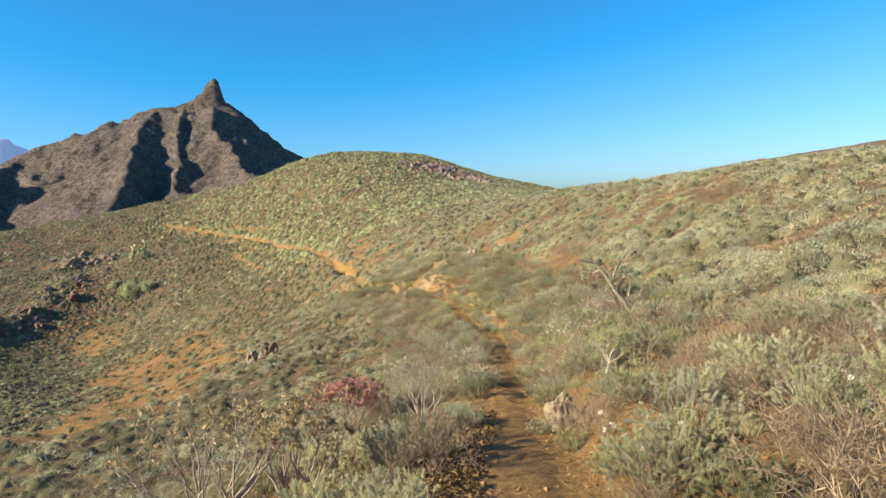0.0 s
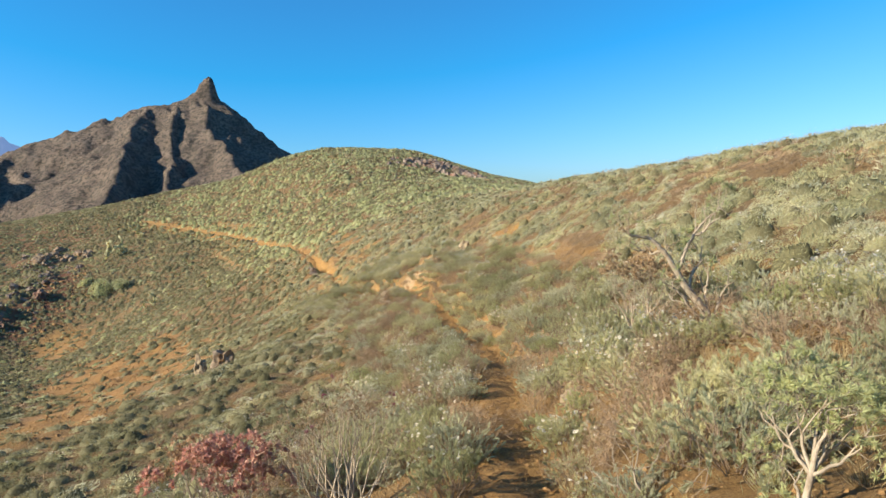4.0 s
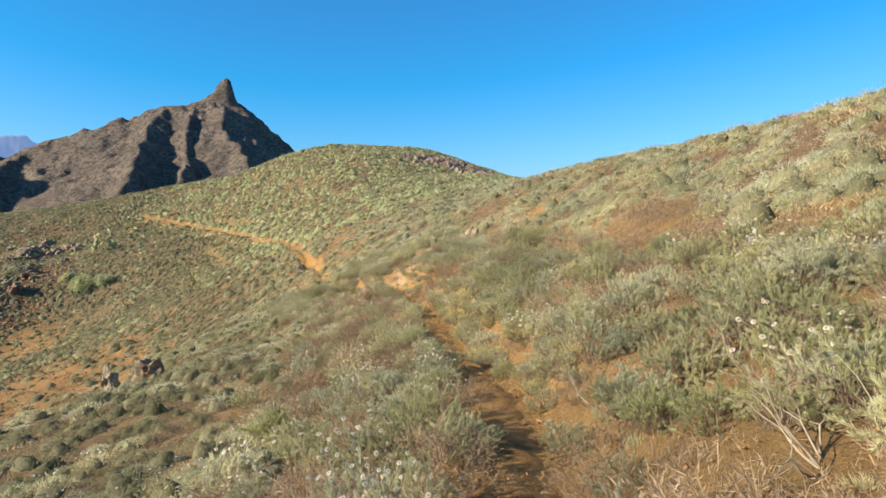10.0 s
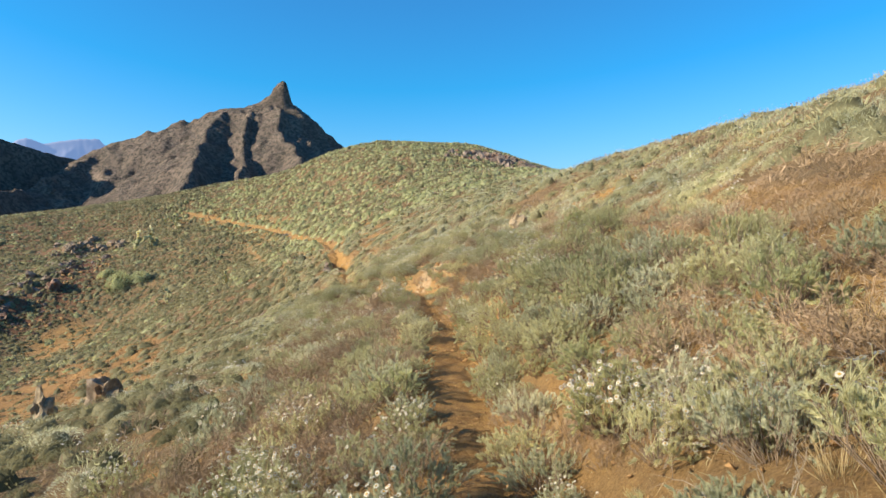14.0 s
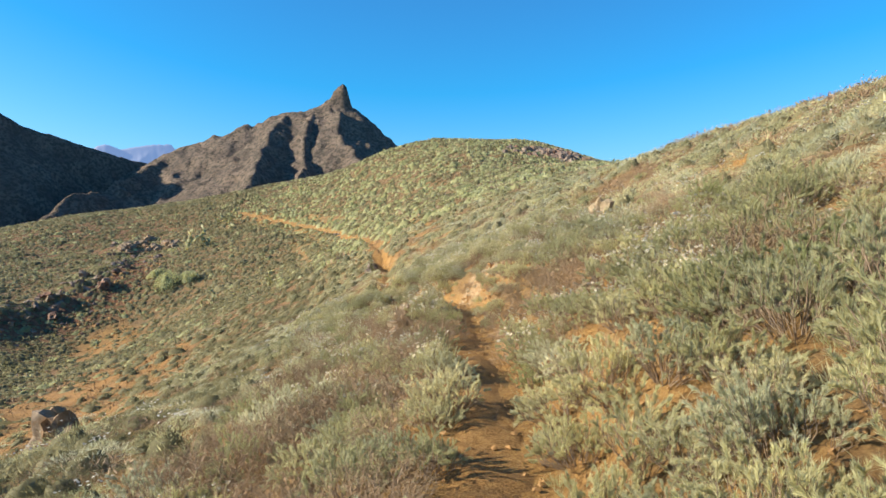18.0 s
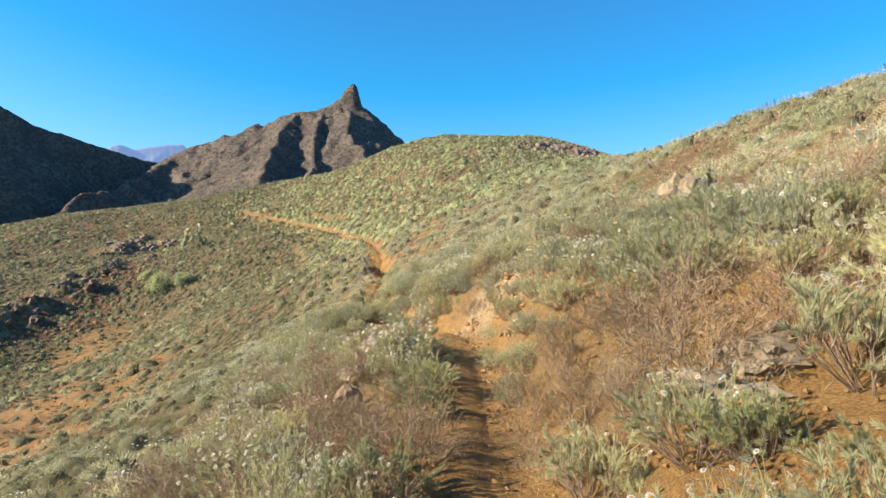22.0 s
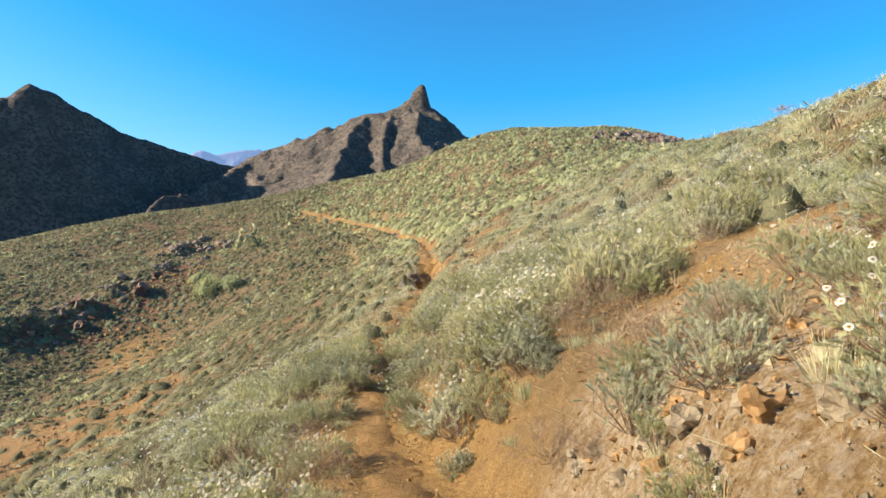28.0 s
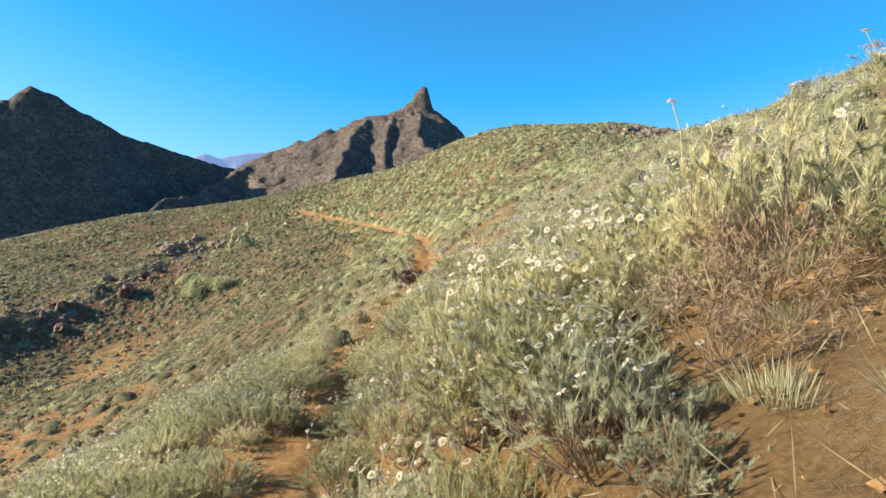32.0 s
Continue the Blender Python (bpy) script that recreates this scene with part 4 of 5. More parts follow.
# rocks on the far hilltop, thickest on its steep shoulder
for k in range(120):
    t = RNG.random()
    ox, oy = (-9 + 11 * RNG.random(), 133 - 8 * RNG.random()) if k < 30 else (-1.5 + 10 * t + RNG.normal() * 0.8, 131.5 - 9 * t * t + RNG.normal() * 1.6)
    s = RNG.uniform(0.35, 0.8) if k < 30 else RNG.uniform(0.35, 0.85)
    put(rock("hilltop_rock", "dark brown weathered rock on the far hilltop", (s * 1.2, s, s * 0.95), DARK_ROCK if k % 5 else GREY_ROCK, 200 + k, 2, 0.6), ox, oy, 41 * k, 1, 0.9 * s)
for k, (ox, oy, s) in enumerate(((8.6, 118.5, 0.9), (9.6, 116, 0.7), (4.5, 116, 0.6), (-2.5, 129, 0.7))):
    put(rock("hilltop_rock", "pale rock on the far hillside", (s * 1.3, s, s * 0.8), PALE_ROCK, 330 + k, 3, 0.5), ox, oy, 70 * k, 1, s)
# rubble below it
for k in range(130):
    t = RNG.random()
    put(rock("rubble_stone", "reddish brown rubble stone below the outcrop", (RNG.uniform(0.15, 0.45), 0.25, RNG.uniform(0.12, 0.3)), CLOD if k % 3 else DARK_ROCK, 100 + k, 2, 0.4),
        float(np.interp(78 + 32 * t, [q[1] for q in OUTCROP], [q[0] for q in OUTCROP])) + RNG.uniform(1, 9), 78 + 32 * t, 37 * k, 1, 0.4)


# ---- scattered shrubs ----
def scatter(n, box, keep):
    x, y = RNG.uniform(box[0], box[1], n), RNG.uniform(box[2], box[3], n)
    ok = keep(x, y)
    return x[ok], y[ok]


def thin_out(x, y, gap):
    """Drop points closer than gap to one kept before."""
    cells, out = {}, []
    for i in range(len(x)):
        g = gap[i]
        c = (int(x[i] // 1.0), int(y[i] // 1.0))
        close = False
        for a in (-1, 0, 1):
            for b in (-1, 0, 1):
                for j in cells.get((c[0] + a, c[1] + b), ()):
                    if (x[i] - x[j]) ** 2 + (y[i] - y[j]) ** 2 < (0.5 * (g + gap[j])) ** 2:
                        close = True
                        break
        if not close:
            cells.setdefault(c, []).append(i)
            out.append(i)
    return np.array(out, int)


def free(x, y, margin=0.12):
    off, _ = trail_offset(x, y)
    ok = np.abs(off) > half_width(y) + np.where((off < 0) & (y > 8), margin - 0.13 + 0.2 * smooth(37.8, 39, y) * (1 - smooth(45, 47, y)), margin) - 0.16 * (smooth(48.5, 50.5, y) * (1 - smooth(57, 60, y)) + smooth(69, 72, y) * (1 - smooth(84, 88, y)))
    for px, py, r in PLACED:
        ok &= (x - px) ** 2 + (y - py) ** 2 > (r * 0.75) ** 2
    return ok & (RNG.random(len(x)) > np.where(np.abs(off) < 4.5, 0.72, 0.9) * bare_soil(x, y))


green_kinds = [leafy_shrub("grey_green_shrub", "low grey-green shrub with fine feathery leaves", GREEN, 0.40, 0.38, 54, 104, 0.036, 0.0028) for _ in range(4)]
silver_kinds = [leafy_shrub("silvery_shrub", "rounded silvery shrub with fine pale leaves", SILVER, 0.40, 0.36, 54, 104, 0.032, 0.003) for _ in range(3)]
herb_kinds = [grass_tuft("green_tuft", "small tuft of fine grey-green leaves", GREEN, 0.15, 240, 0.13) for _ in range(3)]
daisy_kinds = [leafy_shrub("daisy_shrub", "feathery green shrub dotted with white daisies", SILVER if k > 3 else GREEN, 0.38, 0.40, 50, 100, 0.037, 0.0027, 44, 0.019) for k in range(5)]
bloom_kinds = [leafy_shrub("flowering_daisy_shrub", "feathery shrub covered with white daisies", GREEN, 0.38, 0.38, 50, 100, 0.037, 0.0027, 115, 0.019) for _ in range(3)]
yellow_kinds = [leafy_shrub("yellow_green_shrub", "small yellow-green shrub with fine leaves", YELLOW, 0.32, 0.32, 44, 92, 0.035, 0.0029) for _ in range(2)]
dry_kinds = [dry_shrub("dry_shrub", "dry brown shrub of fine leafless twigs", 0.42, 0.36, 26) for _ in range(4)]
straw_kinds = [grass_tuft("straw_tuft", "tuft of dry straw-coloured grass", STRAW, 0.26, 70) for _ in range(3)]
SHARE = [(green_kinds, 0.21), (silver_kinds, 0.21), (daisy_kinds, 0.22), (yellow_kinds, 0.06), (dry_kinds, 0.22), (straw_kinds, 0.08), (herb_kinds, 0.0), (bloom_kinds, 0.0)]


def kind_at(x, y):
    """Which sort grows where: drifts of one sort, mixed at random."""
    n1, n2 = vnoise(x * 0.35, y * 0.35, 51), vnoise(x * 0.3 + 40, y * 0.3, 52)
    r = RNG.random(len(x))
    k = np.searchsorted(np.cumsum([s for _, s in SHARE]), np.clip(r, 0, 0.999))
    k = np.where((n1 > 0.27) & (r < 0.5), 4, k)
    k = np.where((n1 < -0.24) & (r < 0.7), np.where(r < 0.35, 1, 2), k)
    k = np.where((n2 > 0.27) & (r > 0.4), 0, k)
    k = np.where((y > 42.3) & (y < 50) & (x < 0) & (k > 3), 2, k)
    r2 = RNG.random(len(x))
    side = x - np.interp(y, TRAIL_PTS[:, 1], TRAIL_PTS[:, 0])
    k = np.where((y < 13) & (np.abs(side) < 7) & (r2 < 0.3 * (1 - smooth(9, 13, y))), np.where(r2 < 0.06, 5, 4), k)
    k = np.where((side < -0.5) & (side > -9) & (y > 24) & (y < 46) & (RNG.random(len(x)) < np.where(y < 36, 0.4, 0.28)), 4, k)
    return np.clip(k, 0, 5)


def dull(x, y):
    """How far the dull olive brush of the lower slope takes over."""
    side = np.interp(y, TRAIL_PTS[:, 1], TRAIL_PTS[:, 0]) - x
    return np.clip(0.7 * smooth(0.5, 7, side) + 0.2 * smooth(14, 40, side) + 0.42 * smooth(55, 100, y), 0, 0.92)


# flowering clumps right beside the path
BLOOM_START = [(6.9, 11.8, 1.2), (6.4, 12.2, 1.1), (4.8, 12.2, 0.9), (1.12, 7.35, 0.45), (5.0, 12.0, 1.2), (5.4, 11.7, 1.1), (3.75, 13.2, 0.9), (2.15, 15.2, 0.9), (1.9, 6.5, 0.6),
               (4.2, 16.1, 0.9), (3.9, 15.7, 0.9), (2.15, 14.9, 0.8), (4.6, 18.4, 0.9), (3.4, 6.4, 0.7), (2.9, 5.9, 0.6), (3.6, 13.9, 0.9)]
BLOOM_MIDDLE = [(2.1, 32.0, 1.1), (6.0, 25.1, 1.1), (-0.4, 24.6, 1.2), (-0.9, 25.3, 1.1), (-0.75, 26.6, 1.1), (2.3, 24.0, 1.0), (1.5, 26.4, 0.75), (6.3, 25.8, 1.2), (4.8, 20.8, 1.0), (-3.4, 26.8, 1.1),
                (3.0, 21.9, 1.0), (2.55, 18.7, 0.8), (4.0, 19.5, 1.0), (2.45, 23.2, 0.9), (2.75, 22.9, 0.8), (3.25, 24.5, 0.9), (4.0, 25.6, 1.0), (0.3, 24.6, 0.9), (-1.4, 27.5, 1.0), (2.5, 32.6, 1.2)]
BLOOM_BANK = [(2.9, 33.2, 1.1), (2.5, 32.9, 1.0), (2.1, 34.3, 1.0), (1.8, 34.6, 0.9), (0.8, 35.8, 0.9), (2.0, 31.2, 1.0), (2.35, 30.8, 1.0), (-0.95, 33.3, 0.8), (-0.55, 32.4, 0.7), (-2.75, 39.9, 1.0),
              (-5.5, 42.8, 1.1), (-1.6, 36.6, 0.9), (-1.68, 37.2, 1.15), (-1.75, 37.7, 1.1), (-4.6, 39.2, 1.1), (-3.4, 38.4, 1.0), (-2.6, 36.2, 1.0), (0.55, 36.9, 0.9), (1.05, 36.1, 1.0), (1.3, 44.9, 1.2), (1.6, 36.6, 1.0), (1.0, 32.2, 0.7)]
BLOOM_END = [(-2.7, 43.7, 1.0), (-2.1, 42.9, 0.85), (-6.1, 46.8, 1.0), (-5.3, 45.9, 0.9), (-2.3, 45.7, 1.1), (0.3, 46.8, 1.2), (-0.5, 44.6, 0.9), (-2.5, 43.5, 1.15), (-2.65, 47.1, 1.1), (-2.9, 44.6, 1.1),
             (-9.1, 51.2, 1.2), (-2.2, 44.3, 1.2), (-3.3, 46.0, 1.1), (-4.9, 43.6, 1.0), (-3.9, 41.8, 1.0), (-3.6, 47.6, 1.1), (-1.6, 44.6, 1.0), (-2.75, 43.2, 1.1), (-2.4, 42.9, 0.9), (-3.2, 44.2, 0.9)]
for fx, fy, fs in BLOOM_START + BLOOM_MIDDLE + BLOOM_BANK + BLOOM_END:
    PLACED.append((fx, fy, 0.35 * fs))
    again(bloom_kinds[RNG.integers(3)] if RNG.random() < 0.65 else daisy_kinds[RNG.integers(5)], fx, fy, RNG.uniform(0, 360), fs, 0.03, (0, -10))

for fx, fy, fs in ((-1.55, 43.6, 0.9), (-1.7, 43.2, 0.8), (2.75, 6.9, 1.0), (3.3, 7.3, 1.0), (2.5, 6.5, 0.8), (0.9, 41.4, 0.8), (1.2, 42.2, 0.9)):
    PLACED.append((fx, fy, 0.4))
    again(dry_kinds[RNG.integers(4)], fx, fy, RNG.uniform(0, 360), fs, 0.03, (0, -10))

PLACED += [(-0.65, 42.75, 1.1), (-0.3, 44.1, 0.9), (-1.3, 42.0, 0.6), (-1.3, 42.95, 0.85), (-1.75, 41.95, 0.6)]   # washed-out bare bank
# near the trail: every plant a thing of its own
NEAR_LEFT, NEAR_RIGHT = -3.2, 3.9
x0, y0 = scatter(19000, (-10, 8.0, 1.2, 50), lambda x, y: free(x, y, 0.08))
off0, _ = trail_offset(x0, y0)
sel = (off0 > NEAR_LEFT) & (off0 < NEAR_RIGHT) & ~((off0 > 0) & (off0 < 0.75) & (y0 > 38) & (y0 < 42.4))
x0, y0, off0 = x0[sel], y0[sel], off0[sel]
sz0 = RNG.uniform(0.6, 1.25, len(x0)) * (1 - 0.3 * ((y0 > 38) & (y0 < 46) & (off0 < 0) & (off0 > -1.3))) * (1 - 0.35 * ((y0 > 36) & (y0 < 43.8) & (off0 > 0))) * np.clip(np.where(off0 < 0, 0.95, 0.75) + 0.5 * (np.abs(off0) - 0.5), 0.75, 1.15)
keep0 = thin_out(x0, y0, np.where(y0 > 13, 0.385, 0.42) * sz0)
x0, y0, sz0 = x0[keep0], y0[keep0], sz0[keep0]
k0 = kind_at(x0, y0)
for x, y, s, k in zip(x0, y0, sz0, k0):
    kinds = SHARE[k][0]
    again(kinds[RNG.integers(len(kinds))], x, y, RNG.uniform(0, 360), s, 0.03, (RNG.normal() * 5, -12 + RNG.normal() * 5))
# small tufts between them
hx, hy = scatter(5200, (-8, 7.0, 1.5, 48), lambda x, y: (np.abs(trail_offset(x, y)[0]) > half_width(y) + 0.05) & (np.abs(trail_offset(x, y)[0]) < 3.4))
keep1 = thin_out(hx, hy, np.full(len(hx), 0.24))
for x, y in zip(hx[keep1][:430], hy[keep1][:430]):
    kinds = straw_kinds if RNG.random() < 0.35 else herb_kinds
    again(kinds[RNG.integers(3)], x, y, RNG.uniform(0, 360), RNG.uniform(0.5, 1.15), 0.01, (RNG.normal() * 6, RNG.normal() * 6))
for kinds, _ in SHARE:
    for ob in kinds:
        for o in (*ob.children_recursive, ob):
            bpy.data.objects.remove(o)


# bleached dead branches among them
dead_kinds = [dead_bush("low dead bush of thin bleached branches", 0.75) for _ in range(4)]
bx, by = scatter(400, (-2, 7, 2.5, 24), lambda x, y: free(x, y, 0.35) & (np.abs(trail_offset(x, y)[0]) < 4.2))
for x, y in zip(bx[:42], by[:42]):
    again(dead_kinds[RNG.integers(4)], x, y, RNG.uniform(0, 360), RNG.uniform(0.6, 1.1), 0.03)
for ob in dead_kinds:
    for o in (*ob.children_recursive, ob):
        bpy.data.objects.remove(o)


# farther off: the shrubs of a sort are one mass
def mound_mass(x, y, radius, tall, sprays, spray, per, length, width, broad=0.3, core=0.64):
    """Shrubs as mounds of broad overlapping leafy sprays, with short leaves standing out all over."""
    n = len(x)
    zc = height(x, y)
    sx, sy = (height(x + 0.3, y) - zc) / 0.3, (height(x, y + 0.3) - zc) / 0.3
    turn = RNG.uniform(0, 6.28, n)
    long = RNG.uniform(0.75, 1.35, n)

    def place(rr, az, lift):
        u, v = np.cos(az) * rr * (radius * long)[:, None], np.sin(az) * rr * (radius / long)[:, None]
        c, s = np.cos(turn)[:, None], np.sin(turn)[:, None]
        dx, dy = c * u - s * v, s * u + c * v
        z = zc[:, None] + dx * sx[:, None] + dy * sy[:, None] + tall[:, None] * lift
        return np.stack([x[:, None] + dx, y[:, None] + dy, z], -1)

    def layer(count, reach, lo, hi, ln, ratio, jitter):
        az, rr = RNG.uniform(0, 2 * np.pi, (n, count)), np.sqrt(RNG.uniform(0, 1, (n, count)))
        p = place(rr * reach, az, np.sqrt(np.clip(1 - 0.97 * rr**2, 0.01, 1)) * RNG.uniform(lo, hi, (n, count)))
        cen = np.stack([x, y, zc - 0.15 * tall], -1)[:, None]
        way = unit(unit(p - cen) * 0.9 + RNG.normal(size=p.shape) * jitter + np.array([0, 0, 0.2]))
        size = (ln[:, None] * RNG.uniform(0.6, 1.3, (n, count))).ravel()
        return blades((p - way * ln[:, None, None] * 0.45).reshape(-1, 3), way.reshape(-1, 3), size, size * ratio)

    leaves = layer(sprays, 0.9, 0.35, 0.85, spray * radius, broad, 0.65), layer(per, 0.98, 0.55, 0.95, length, width, 0.42)
    tone = np.round(RNG.random(n), 3)
    tones = np.concatenate([np.repeat(tone, sprays), np.repeat(tone, per)])
    if not core:
        return join(*leaves), 0, tones
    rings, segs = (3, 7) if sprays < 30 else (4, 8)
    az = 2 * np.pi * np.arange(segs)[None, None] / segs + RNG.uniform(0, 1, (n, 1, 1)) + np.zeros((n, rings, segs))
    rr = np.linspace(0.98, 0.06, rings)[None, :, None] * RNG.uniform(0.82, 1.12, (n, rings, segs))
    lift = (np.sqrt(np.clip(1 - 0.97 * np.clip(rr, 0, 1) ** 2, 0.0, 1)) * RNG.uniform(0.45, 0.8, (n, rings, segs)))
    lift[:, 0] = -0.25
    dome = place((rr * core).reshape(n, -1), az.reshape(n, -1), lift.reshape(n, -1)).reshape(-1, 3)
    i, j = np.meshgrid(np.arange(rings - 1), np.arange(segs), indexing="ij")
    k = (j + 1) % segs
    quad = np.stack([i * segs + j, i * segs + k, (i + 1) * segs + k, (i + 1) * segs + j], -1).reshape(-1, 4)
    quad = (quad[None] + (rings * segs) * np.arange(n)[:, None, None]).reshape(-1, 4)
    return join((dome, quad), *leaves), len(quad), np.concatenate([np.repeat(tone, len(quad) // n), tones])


MASS = [("grey_green_scrub", GREEN), ("silvery_scrub", SILVER), ("daisy_scrub", GREEN), ("yellow_scrub", YELLOW), ("dry_scrub", DRY), ("straw_scrub", STRAW), ("olive_scrub", OLIVE)]


def scrub(box, n, gap, keep, sprays, spray, per, length, width, size, tag, heads, broad=0.3, core=0.64):
    x, y = scatter(n, box, lambda x, y: keep(x, y) & in_sight(x, y))
    ok = free(x, y, 0.25)
    x, y = x[ok], y[ok]
    s = (0.5 + 0.95 * RNG.random(len(x)) ** 1.5) * size
    if tag != "close":
        s = s * (1 + 0.55 * smooth(-0.1, 0.45, fbm(x * 0.22, y * 0.22, 3, 91)) * smooth(4, 14, -x))
    k = thin_out(x, y, gap * s / size)
    x, y, s = x[k], y[k], s[k]
    kinds = np.where(RNG.random(len(x)) < dull(x, y), 6, kind_at(x, y))
    if tag == "distant":
        kinds = np.where(np.isin(kinds, (1, 3, 5)) & (RNG.random(len(x)) < 0.6), 0, kinds)
    for i, (name, mat) in enumerate(MASS):
        m = kinds == i
        if m.sum() < 3:
            continue
        tall = (0.9 if tag == "distant" else 1.0) * s[m] * (0.42, 0.42, 0.44, 0.36, 0.4, 0.28, 0.36)[i] * (1 - 0.3 * smooth(3, 14, np.interp(y[m], TRAIL_PTS[:, 1], TRAIL_PTS[:, 0]) - x[m]))
        wide = width * (0.5 if i in (4, 5) else 1.0)
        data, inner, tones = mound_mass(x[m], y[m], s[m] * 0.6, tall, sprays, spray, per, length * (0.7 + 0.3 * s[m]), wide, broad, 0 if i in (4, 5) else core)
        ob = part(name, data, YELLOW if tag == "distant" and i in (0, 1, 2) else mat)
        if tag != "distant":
            # Core faces take the darker olive: shade inside the mound, put into colour.
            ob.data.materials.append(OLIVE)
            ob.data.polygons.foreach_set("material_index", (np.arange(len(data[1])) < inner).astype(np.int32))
        ob.data.attributes.new("tone", "FLOAT", "FACE").data.foreach_set("value", tones.astype(np.float32))
        tagged(ob, tag + " " + name.replace("_", " ") + " covering the hillside", "scrub", kind="stuff")
        if i == 2 and heads:
            rad = np.repeat(s[m] * 0.4, heads)
            hx = np.repeat(x[m], heads) + RNG.normal(size=len(rad)) * rad * 0.6
            hy = np.repeat(y[m], heads) + RNG.normal(size=len(rad)) * rad * 0.6
            hz = height(hx, hy) + np.repeat(tall, heads) * RNG.uniform(0.95, 1.3, len(hx))
            hp = np.stack([hx, hy, hz], -1)
            a = RNG.uniform(0, 6.28, len(hx))
            r = 0.022 + 0.02 * (per < 40)
            d1 = np.stack([np.cos(a), np.sin(a), RNG.normal(size=len(hx)) * 0.3], -1) * r
            d2 = np.stack([-np.sin(a), np.cos(a), RNG.normal(size=len(hx)) * 0.3], -1) * r
            v = np.stack([hp + d1, hp + d2, hp - d1, hp - d2], 1).reshape(-1, 3)
            fl = part("daisy_head", (v, np.arange(len(v)).reshape(-1, 4)), PETAL)
            tagged(fl, "small white daisy heads over the scrub", "flowers", kind="stuff")


def in_sight(x, y):
    """The slopes that face the path; a thin cover is enough behind it."""
    def wedge(ox, oy, left, right):
        a = np.degrees(np.arctan2(x - ox, y - oy))
        return (a > -left) & (a < right)
    ahead = (wedge(0, -1.5, 40, 39) | wedge(1.5, 17, 45, 39) | wedge(-1.5, 39, 58, 22)) & (y < 164)
    return ahead | (RNG.random(len(x)) < 0.12)


def zone(x, y):
    """0 beside the trail, then 1, 2, 3 with distance from it."""
    off, _ = trail_offset(x, y)
    far = np.hypot(x - np.interp(y, TRAIL_PTS[:, 1], TRAIL_PTS[:, 0]), np.clip(y - 50, 0, None))
    z = np.where(far < 7.5, 1, np.where(far < 24, 2, 3))
    return np.where((off > NEAR_LEFT) & (off < NEAR_RIGHT) & (y < 50) & (y > 1), 0, z)


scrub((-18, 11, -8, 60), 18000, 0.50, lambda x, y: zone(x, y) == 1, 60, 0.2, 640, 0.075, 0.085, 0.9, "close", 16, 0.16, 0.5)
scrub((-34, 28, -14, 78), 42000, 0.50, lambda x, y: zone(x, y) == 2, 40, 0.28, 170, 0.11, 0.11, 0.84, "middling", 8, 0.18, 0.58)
scrub((-120, 70, -40, 205), 320000, 0.5, lambda x, y: (zone(x, y) == 3) & (np.hypot(x + 12, y - 70) < 140), 11, 0.46, 11, 0.19, 0.2, 0.92, "distant", 2, 0.34, 0.72)

# bushes standing up on the skyline of the upper slope
put(verode("skyline_verode", "grey succulent bush standing on the crest of the slope", 7, 0.5, 0.8, 3, DULL_TIP, 12, 0.07, 0.02), 0.9, 55.4, 0, 0.55, 0.4)
put(verode("skyline_verode", "grey succulent bush standing on the crest of the slope", 5, 0.35, 1.0, 3, DULL_TIP, 8, 0.07, 0.018), 1.9, 54.4, 0, 0.5, 0.4)
# a big green bush and prickly pears beside the outcrop
for gx0, gy0, gr, gt in ((-49.8, 96.6, 2.1, 1.7), (-47.4, 97.8, 1.4, 1.2), (-53.2, 99.2, 1.1, 0.9)):
    bush = thing("green_bush", "large rounded green bush beside the lava outcrop", "bush", "bushes beside the outcrop")
    part("foliage", mound_mass(np.array([gx0]), np.array([gy0]), np.array([gr]), np.array([gt]), 500, 0.12, 900, np.array([0.22]), 0.3)[0], YELLOW, bush)
    base, mid, top = stem_curves(9, gr * 0.7, gt * 0.8)
    lift = np.array([gx0, gy0, gz(gx0, gy0)])
    part("woody_stem", stems_mesh(base + lift, mid + lift, top + lift, 0.03), TWIG, bush)


def prickly_pear(label, pads):
    root = thing("prickly_pear", label, "cactus", "cacti near the outcrop")
    spots = [(np.array([0.0, 0, 0.15]), np.array([0.0, 0, 1.0]))]
    for k in range(pads):
        p, w = spots[RNG.integers(max(0, len(spots) - 9), len(spots))]
        d = unit(w + RNG.normal(size=3) * 0.6 + np.array([0, 0, 0.25]))
        bm = bmesh.new()
        bmesh.ops.create_icosphere(bm, subdivisions=2, radius=1.0)
        m = Matrix.Translation(Vector(p + d * 0.2)) @ Vector(d).to_track_quat("Z", "Y").to_matrix().to_4x4() @ Matrix.Rotation(RNG.uniform(0, 6.3), 4, "Z") @ Matrix.Diagonal((0.17, 0.04, 0.24, 1))
        bmesh.ops.transform(bm, matrix=m, verts=bm.verts)
        me = bpy.data.meshes.new("pad")
        bm.to_mesh(me)
        bm.free()
        me.materials.append(GREEN)
        part("pad", me, None, root)
        spots.append((p + d * 0.4, d))
    return root


for cx0, cy0, cs0 in ((-58.5, 127, 2.2), (-56, 110.4, 2.4), (-53.5, 112, 2.0), (-56.2, 124, 1.8), (-29, 84, 1.5), (-38, 88, 1.6)):
    put(prickly_pear("grey-green prickly pear with flat pads", 24), cx0, cy0, RNG.uniform(0, 360), 0.62 * cs0, 0.6, 0.05)

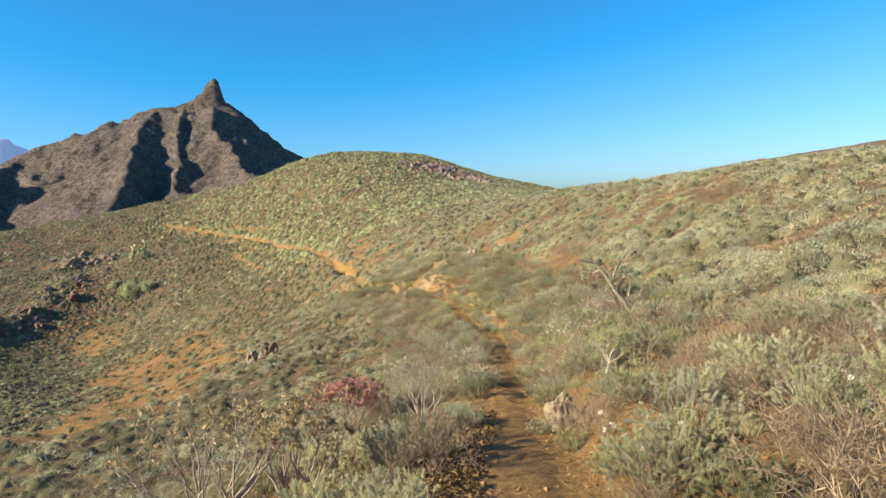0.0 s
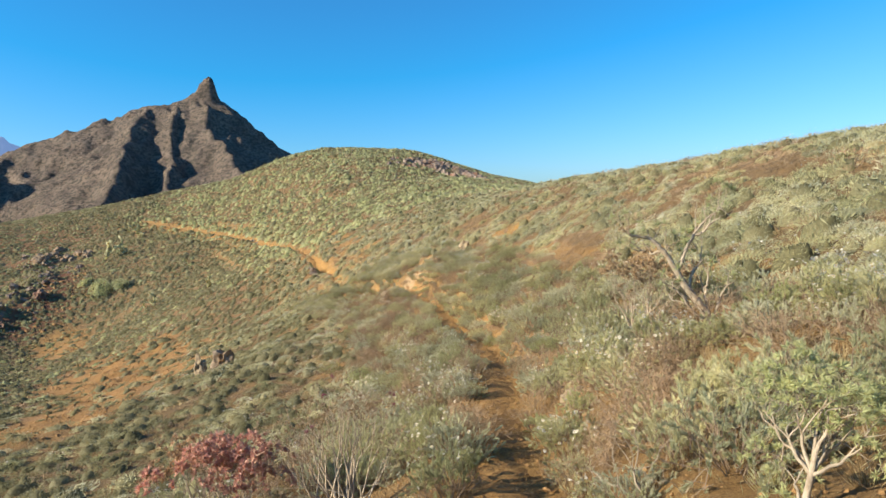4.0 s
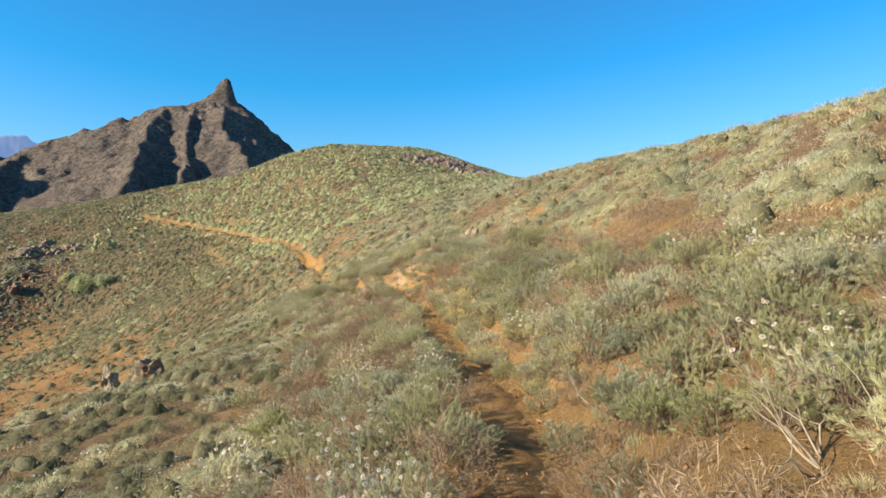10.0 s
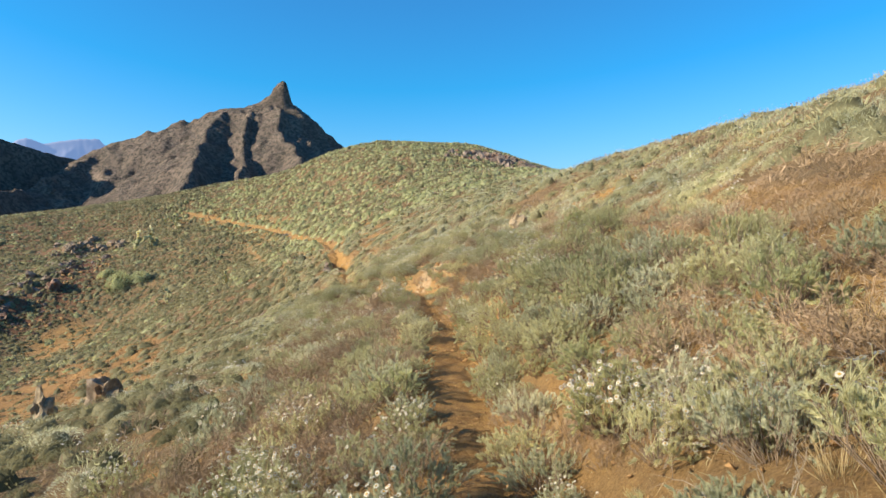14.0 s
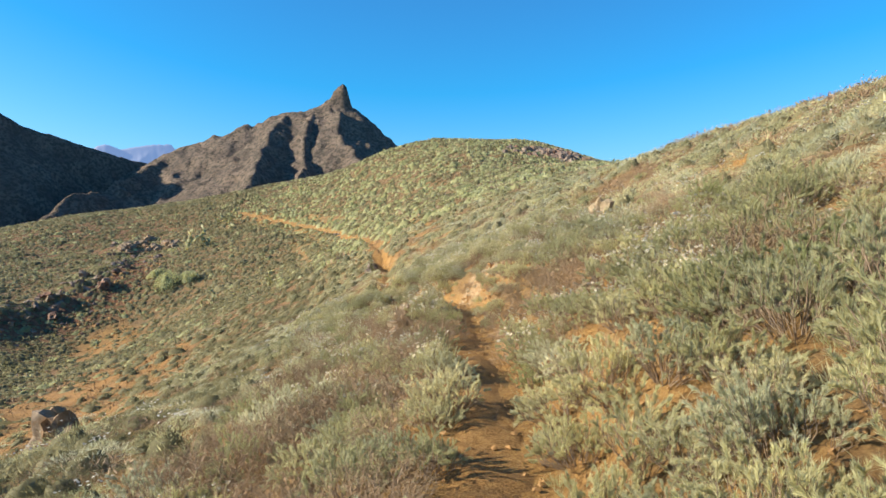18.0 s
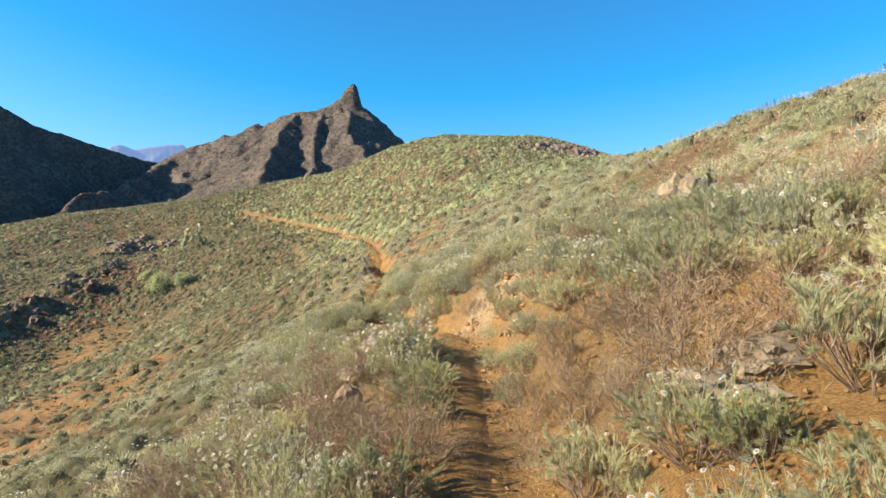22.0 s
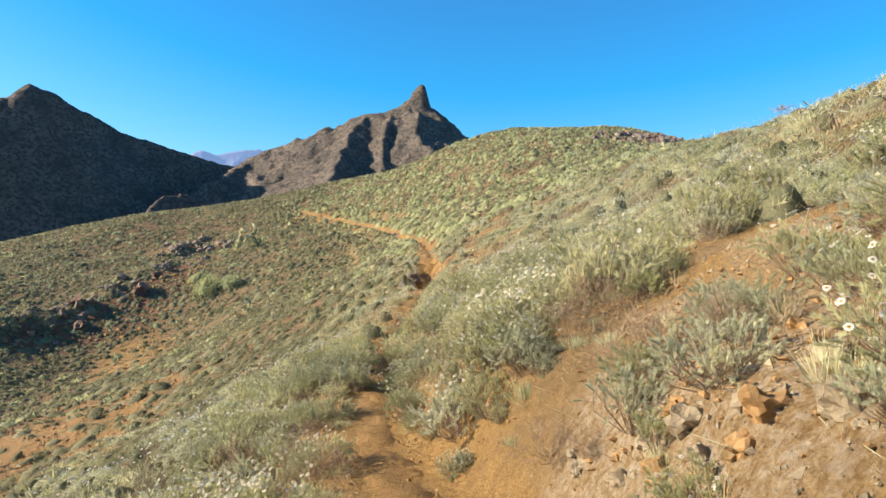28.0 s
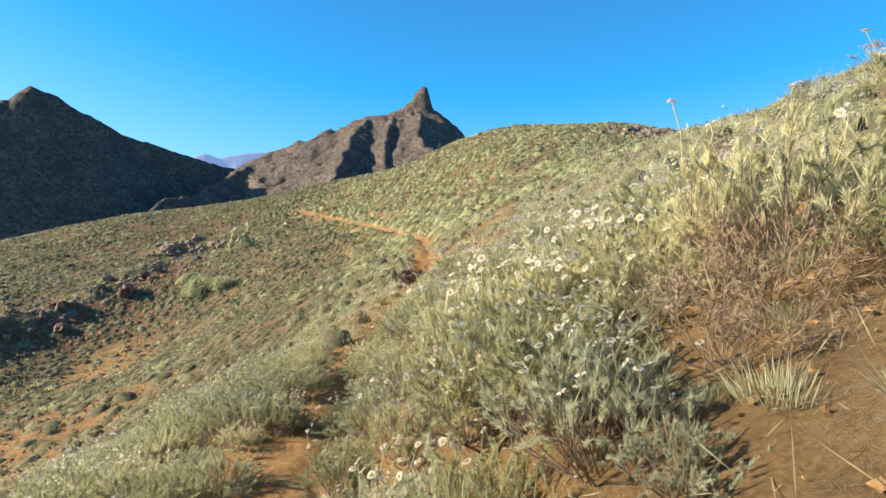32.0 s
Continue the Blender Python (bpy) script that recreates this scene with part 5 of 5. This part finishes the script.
# dead stalks and litter lying between the shrubs
lx, ly = scatter(420000, (-14, 8, 1, 54), lambda x, y: (np.abs(trail_offset(x, y)[0]) > half_width(y) * 0.97) & (np.abs(trail_offset(x, y)[0]) < 4.4) & (RNG.random(len(x)) > 0.35 * bare_soil(x, y)) & (RNG.random(len(x)) < 0.55 + 0.9 * vnoise(x * 1.3, y * 1.3, 66)))
lp = np.stack([lx, ly, height(lx, ly)], -1)
lw = unit(RNG.normal(size=lp.shape) * np.array([1, 1, 0.4]) + np.array([0, 0, 0.55]))
third = len(lp) // 3
for name, label, sl, mat in (("dead_stalk", "thin brown dead stalks scattered between the shrubs", slice(0, third), DRY), ("dry_grass", "thin straw-coloured grass between the shrubs", slice(third, 2 * third), STRAW),
                             ("green_herb", "fine green shoots between the shrubs", slice(2 * third, None), GREEN)):
    m = len(lp[sl])
    tagged(part(name, blades(lp[sl], lw[sl], 0.03 + 0.2 * RNG.random(m) ** 1.6, 0.0032), mat), label, "grass", kind="stuff")

# loose stones and clods on the bare earth
px, py = scatter(170000, (-12, 6, 1, 52), lambda x, y: np.abs(trail_offset(x, y)[0]) < 2.6)
po, _ = trail_offset(px, py)
edge = np.exp(-(((np.abs(po) - 0.45) / 0.35) ** 2)) + 2.6 * bare_soil(px, py) + 0.6
edge = edge + 1.2 * ((po < -0.25) & (po > -0.9) & (py < 8))
pick = RNG.random(len(px)) < 0.45 * edge
px, py = px[pick], py[pick]
n = len(px)
ps = (0.004 + 0.02 * RNG.random(n) ** 3) * np.where((py < 9) & (trail_offset(px, py)[0] < -0.2), 1.7, 1.0)
corner = np.array([(1, 0, 0), (0, 1, 0), (-1, 0, 0), (0, -1, 0), (0, 0, 1), (0, 0, -1)], float)
tri = np.array([(0, 1, 4), (1, 2, 4), (2, 3, 4), (3, 0, 4), (1, 0, 5), (2, 1, 5), (3, 2, 5), (0, 3, 5)])
pv = (corner[None] + RNG.normal(size=(n, 6, 3)) * 0.28) * ps[:, None, None] * np.array([1.2, 1, 0.75])
pv = pv + np.stack([px, py, height(px, py) + ps * 0.3 + 0.012], -1)[:, None]
cx, cy = scatter(26000, (-2.2, 2.4, 37.2, 47), lambda x, y: RNG.random(len(x)) < bare_soil(x, y) * 0.6)
cn = len(cx)
cs = 0.004 + 0.018 * RNG.random(cn) ** 4
cv = (corner[None] + RNG.normal(size=(cn, 6, 3)) * 0.3) * cs[:, None, None] * np.array([1.2, 1.1, 0.9])
cv = cv + np.stack([cx, cy, height(cx, cy) - cs * 0.15], -1)[:, None]
chips = part("bank_rubble", (cv.reshape(-1, 3), (tri[None] + 6 * np.arange(cn)[:, None, None]).reshape(-1, 3)), PALE_ROCK, flat=True)
tagged(chips, "pale crumbled stone in the bare bank", "rubble", kind="stuff")
pebbles = part("gravel", (pv.reshape(-1, 3), (tri[None] + 6 * np.arange(n)[:, None, None]).reshape(-1, 3)), CLOD, flat=True)
tagged(pebbles, "small brown stones and clods along the path", "gravel", kind="stuff")

fx, fy = scatter(110000, (-62, -7, 20, 95), lambda x, y: (RNG.random(len(x)) < bare_soil(x, y) * 0.75) & (vnoise(x * 0.4, y * 0.4, 91) > -0.15))
fn = len(fx)
fs = 0.025 + 0.08 * RNG.random(fn) ** 4
fv = (corner[None] + RNG.normal(size=(fn, 6, 3)) * 0.3) * fs[:, None, None] * np.array([1.2, 1.1, 0.75])
fv = fv + np.stack([fx, fy, height(fx, fy) + fs * 0.15], -1)[:, None]
tagged(part("earth_clod", (fv.reshape(-1, 3), (tri[None] + 6 * np.arange(fn)[:, None, None]).reshape(-1, 3)), CLOD, flat=True), "ochre clods and stones on the bare lower slope", "rubble", kind="stuff")
dx0, dy0 = scatter(42000, (-2, 1.5, 1.5, 9), lambda x, y: (trail_offset(x, y)[0] < -0.2 - 0.25 * vnoise(x * 2, y * 2, 95)) & (trail_offset(x, y)[0] > -1.0) & (vnoise(x * 3, y * 3, 96) > -0.28))
dp = np.stack([dx0, dy0, height(dx0, dy0) + 0.03 + 0.03 * RNG.random(len(dx0))], -1)
dw = unit(RNG.normal(size=dp.shape) * np.array([1, 1, 0.4]))
tagged(part("leaf_litter", blades(dp, dw, RNG.uniform(0.02, 0.07, len(dp)), RNG.uniform(0.01, 0.03, len(dp))), LITTER), "dark dead leaves lying along the path", "leaf litter", kind="stuff")
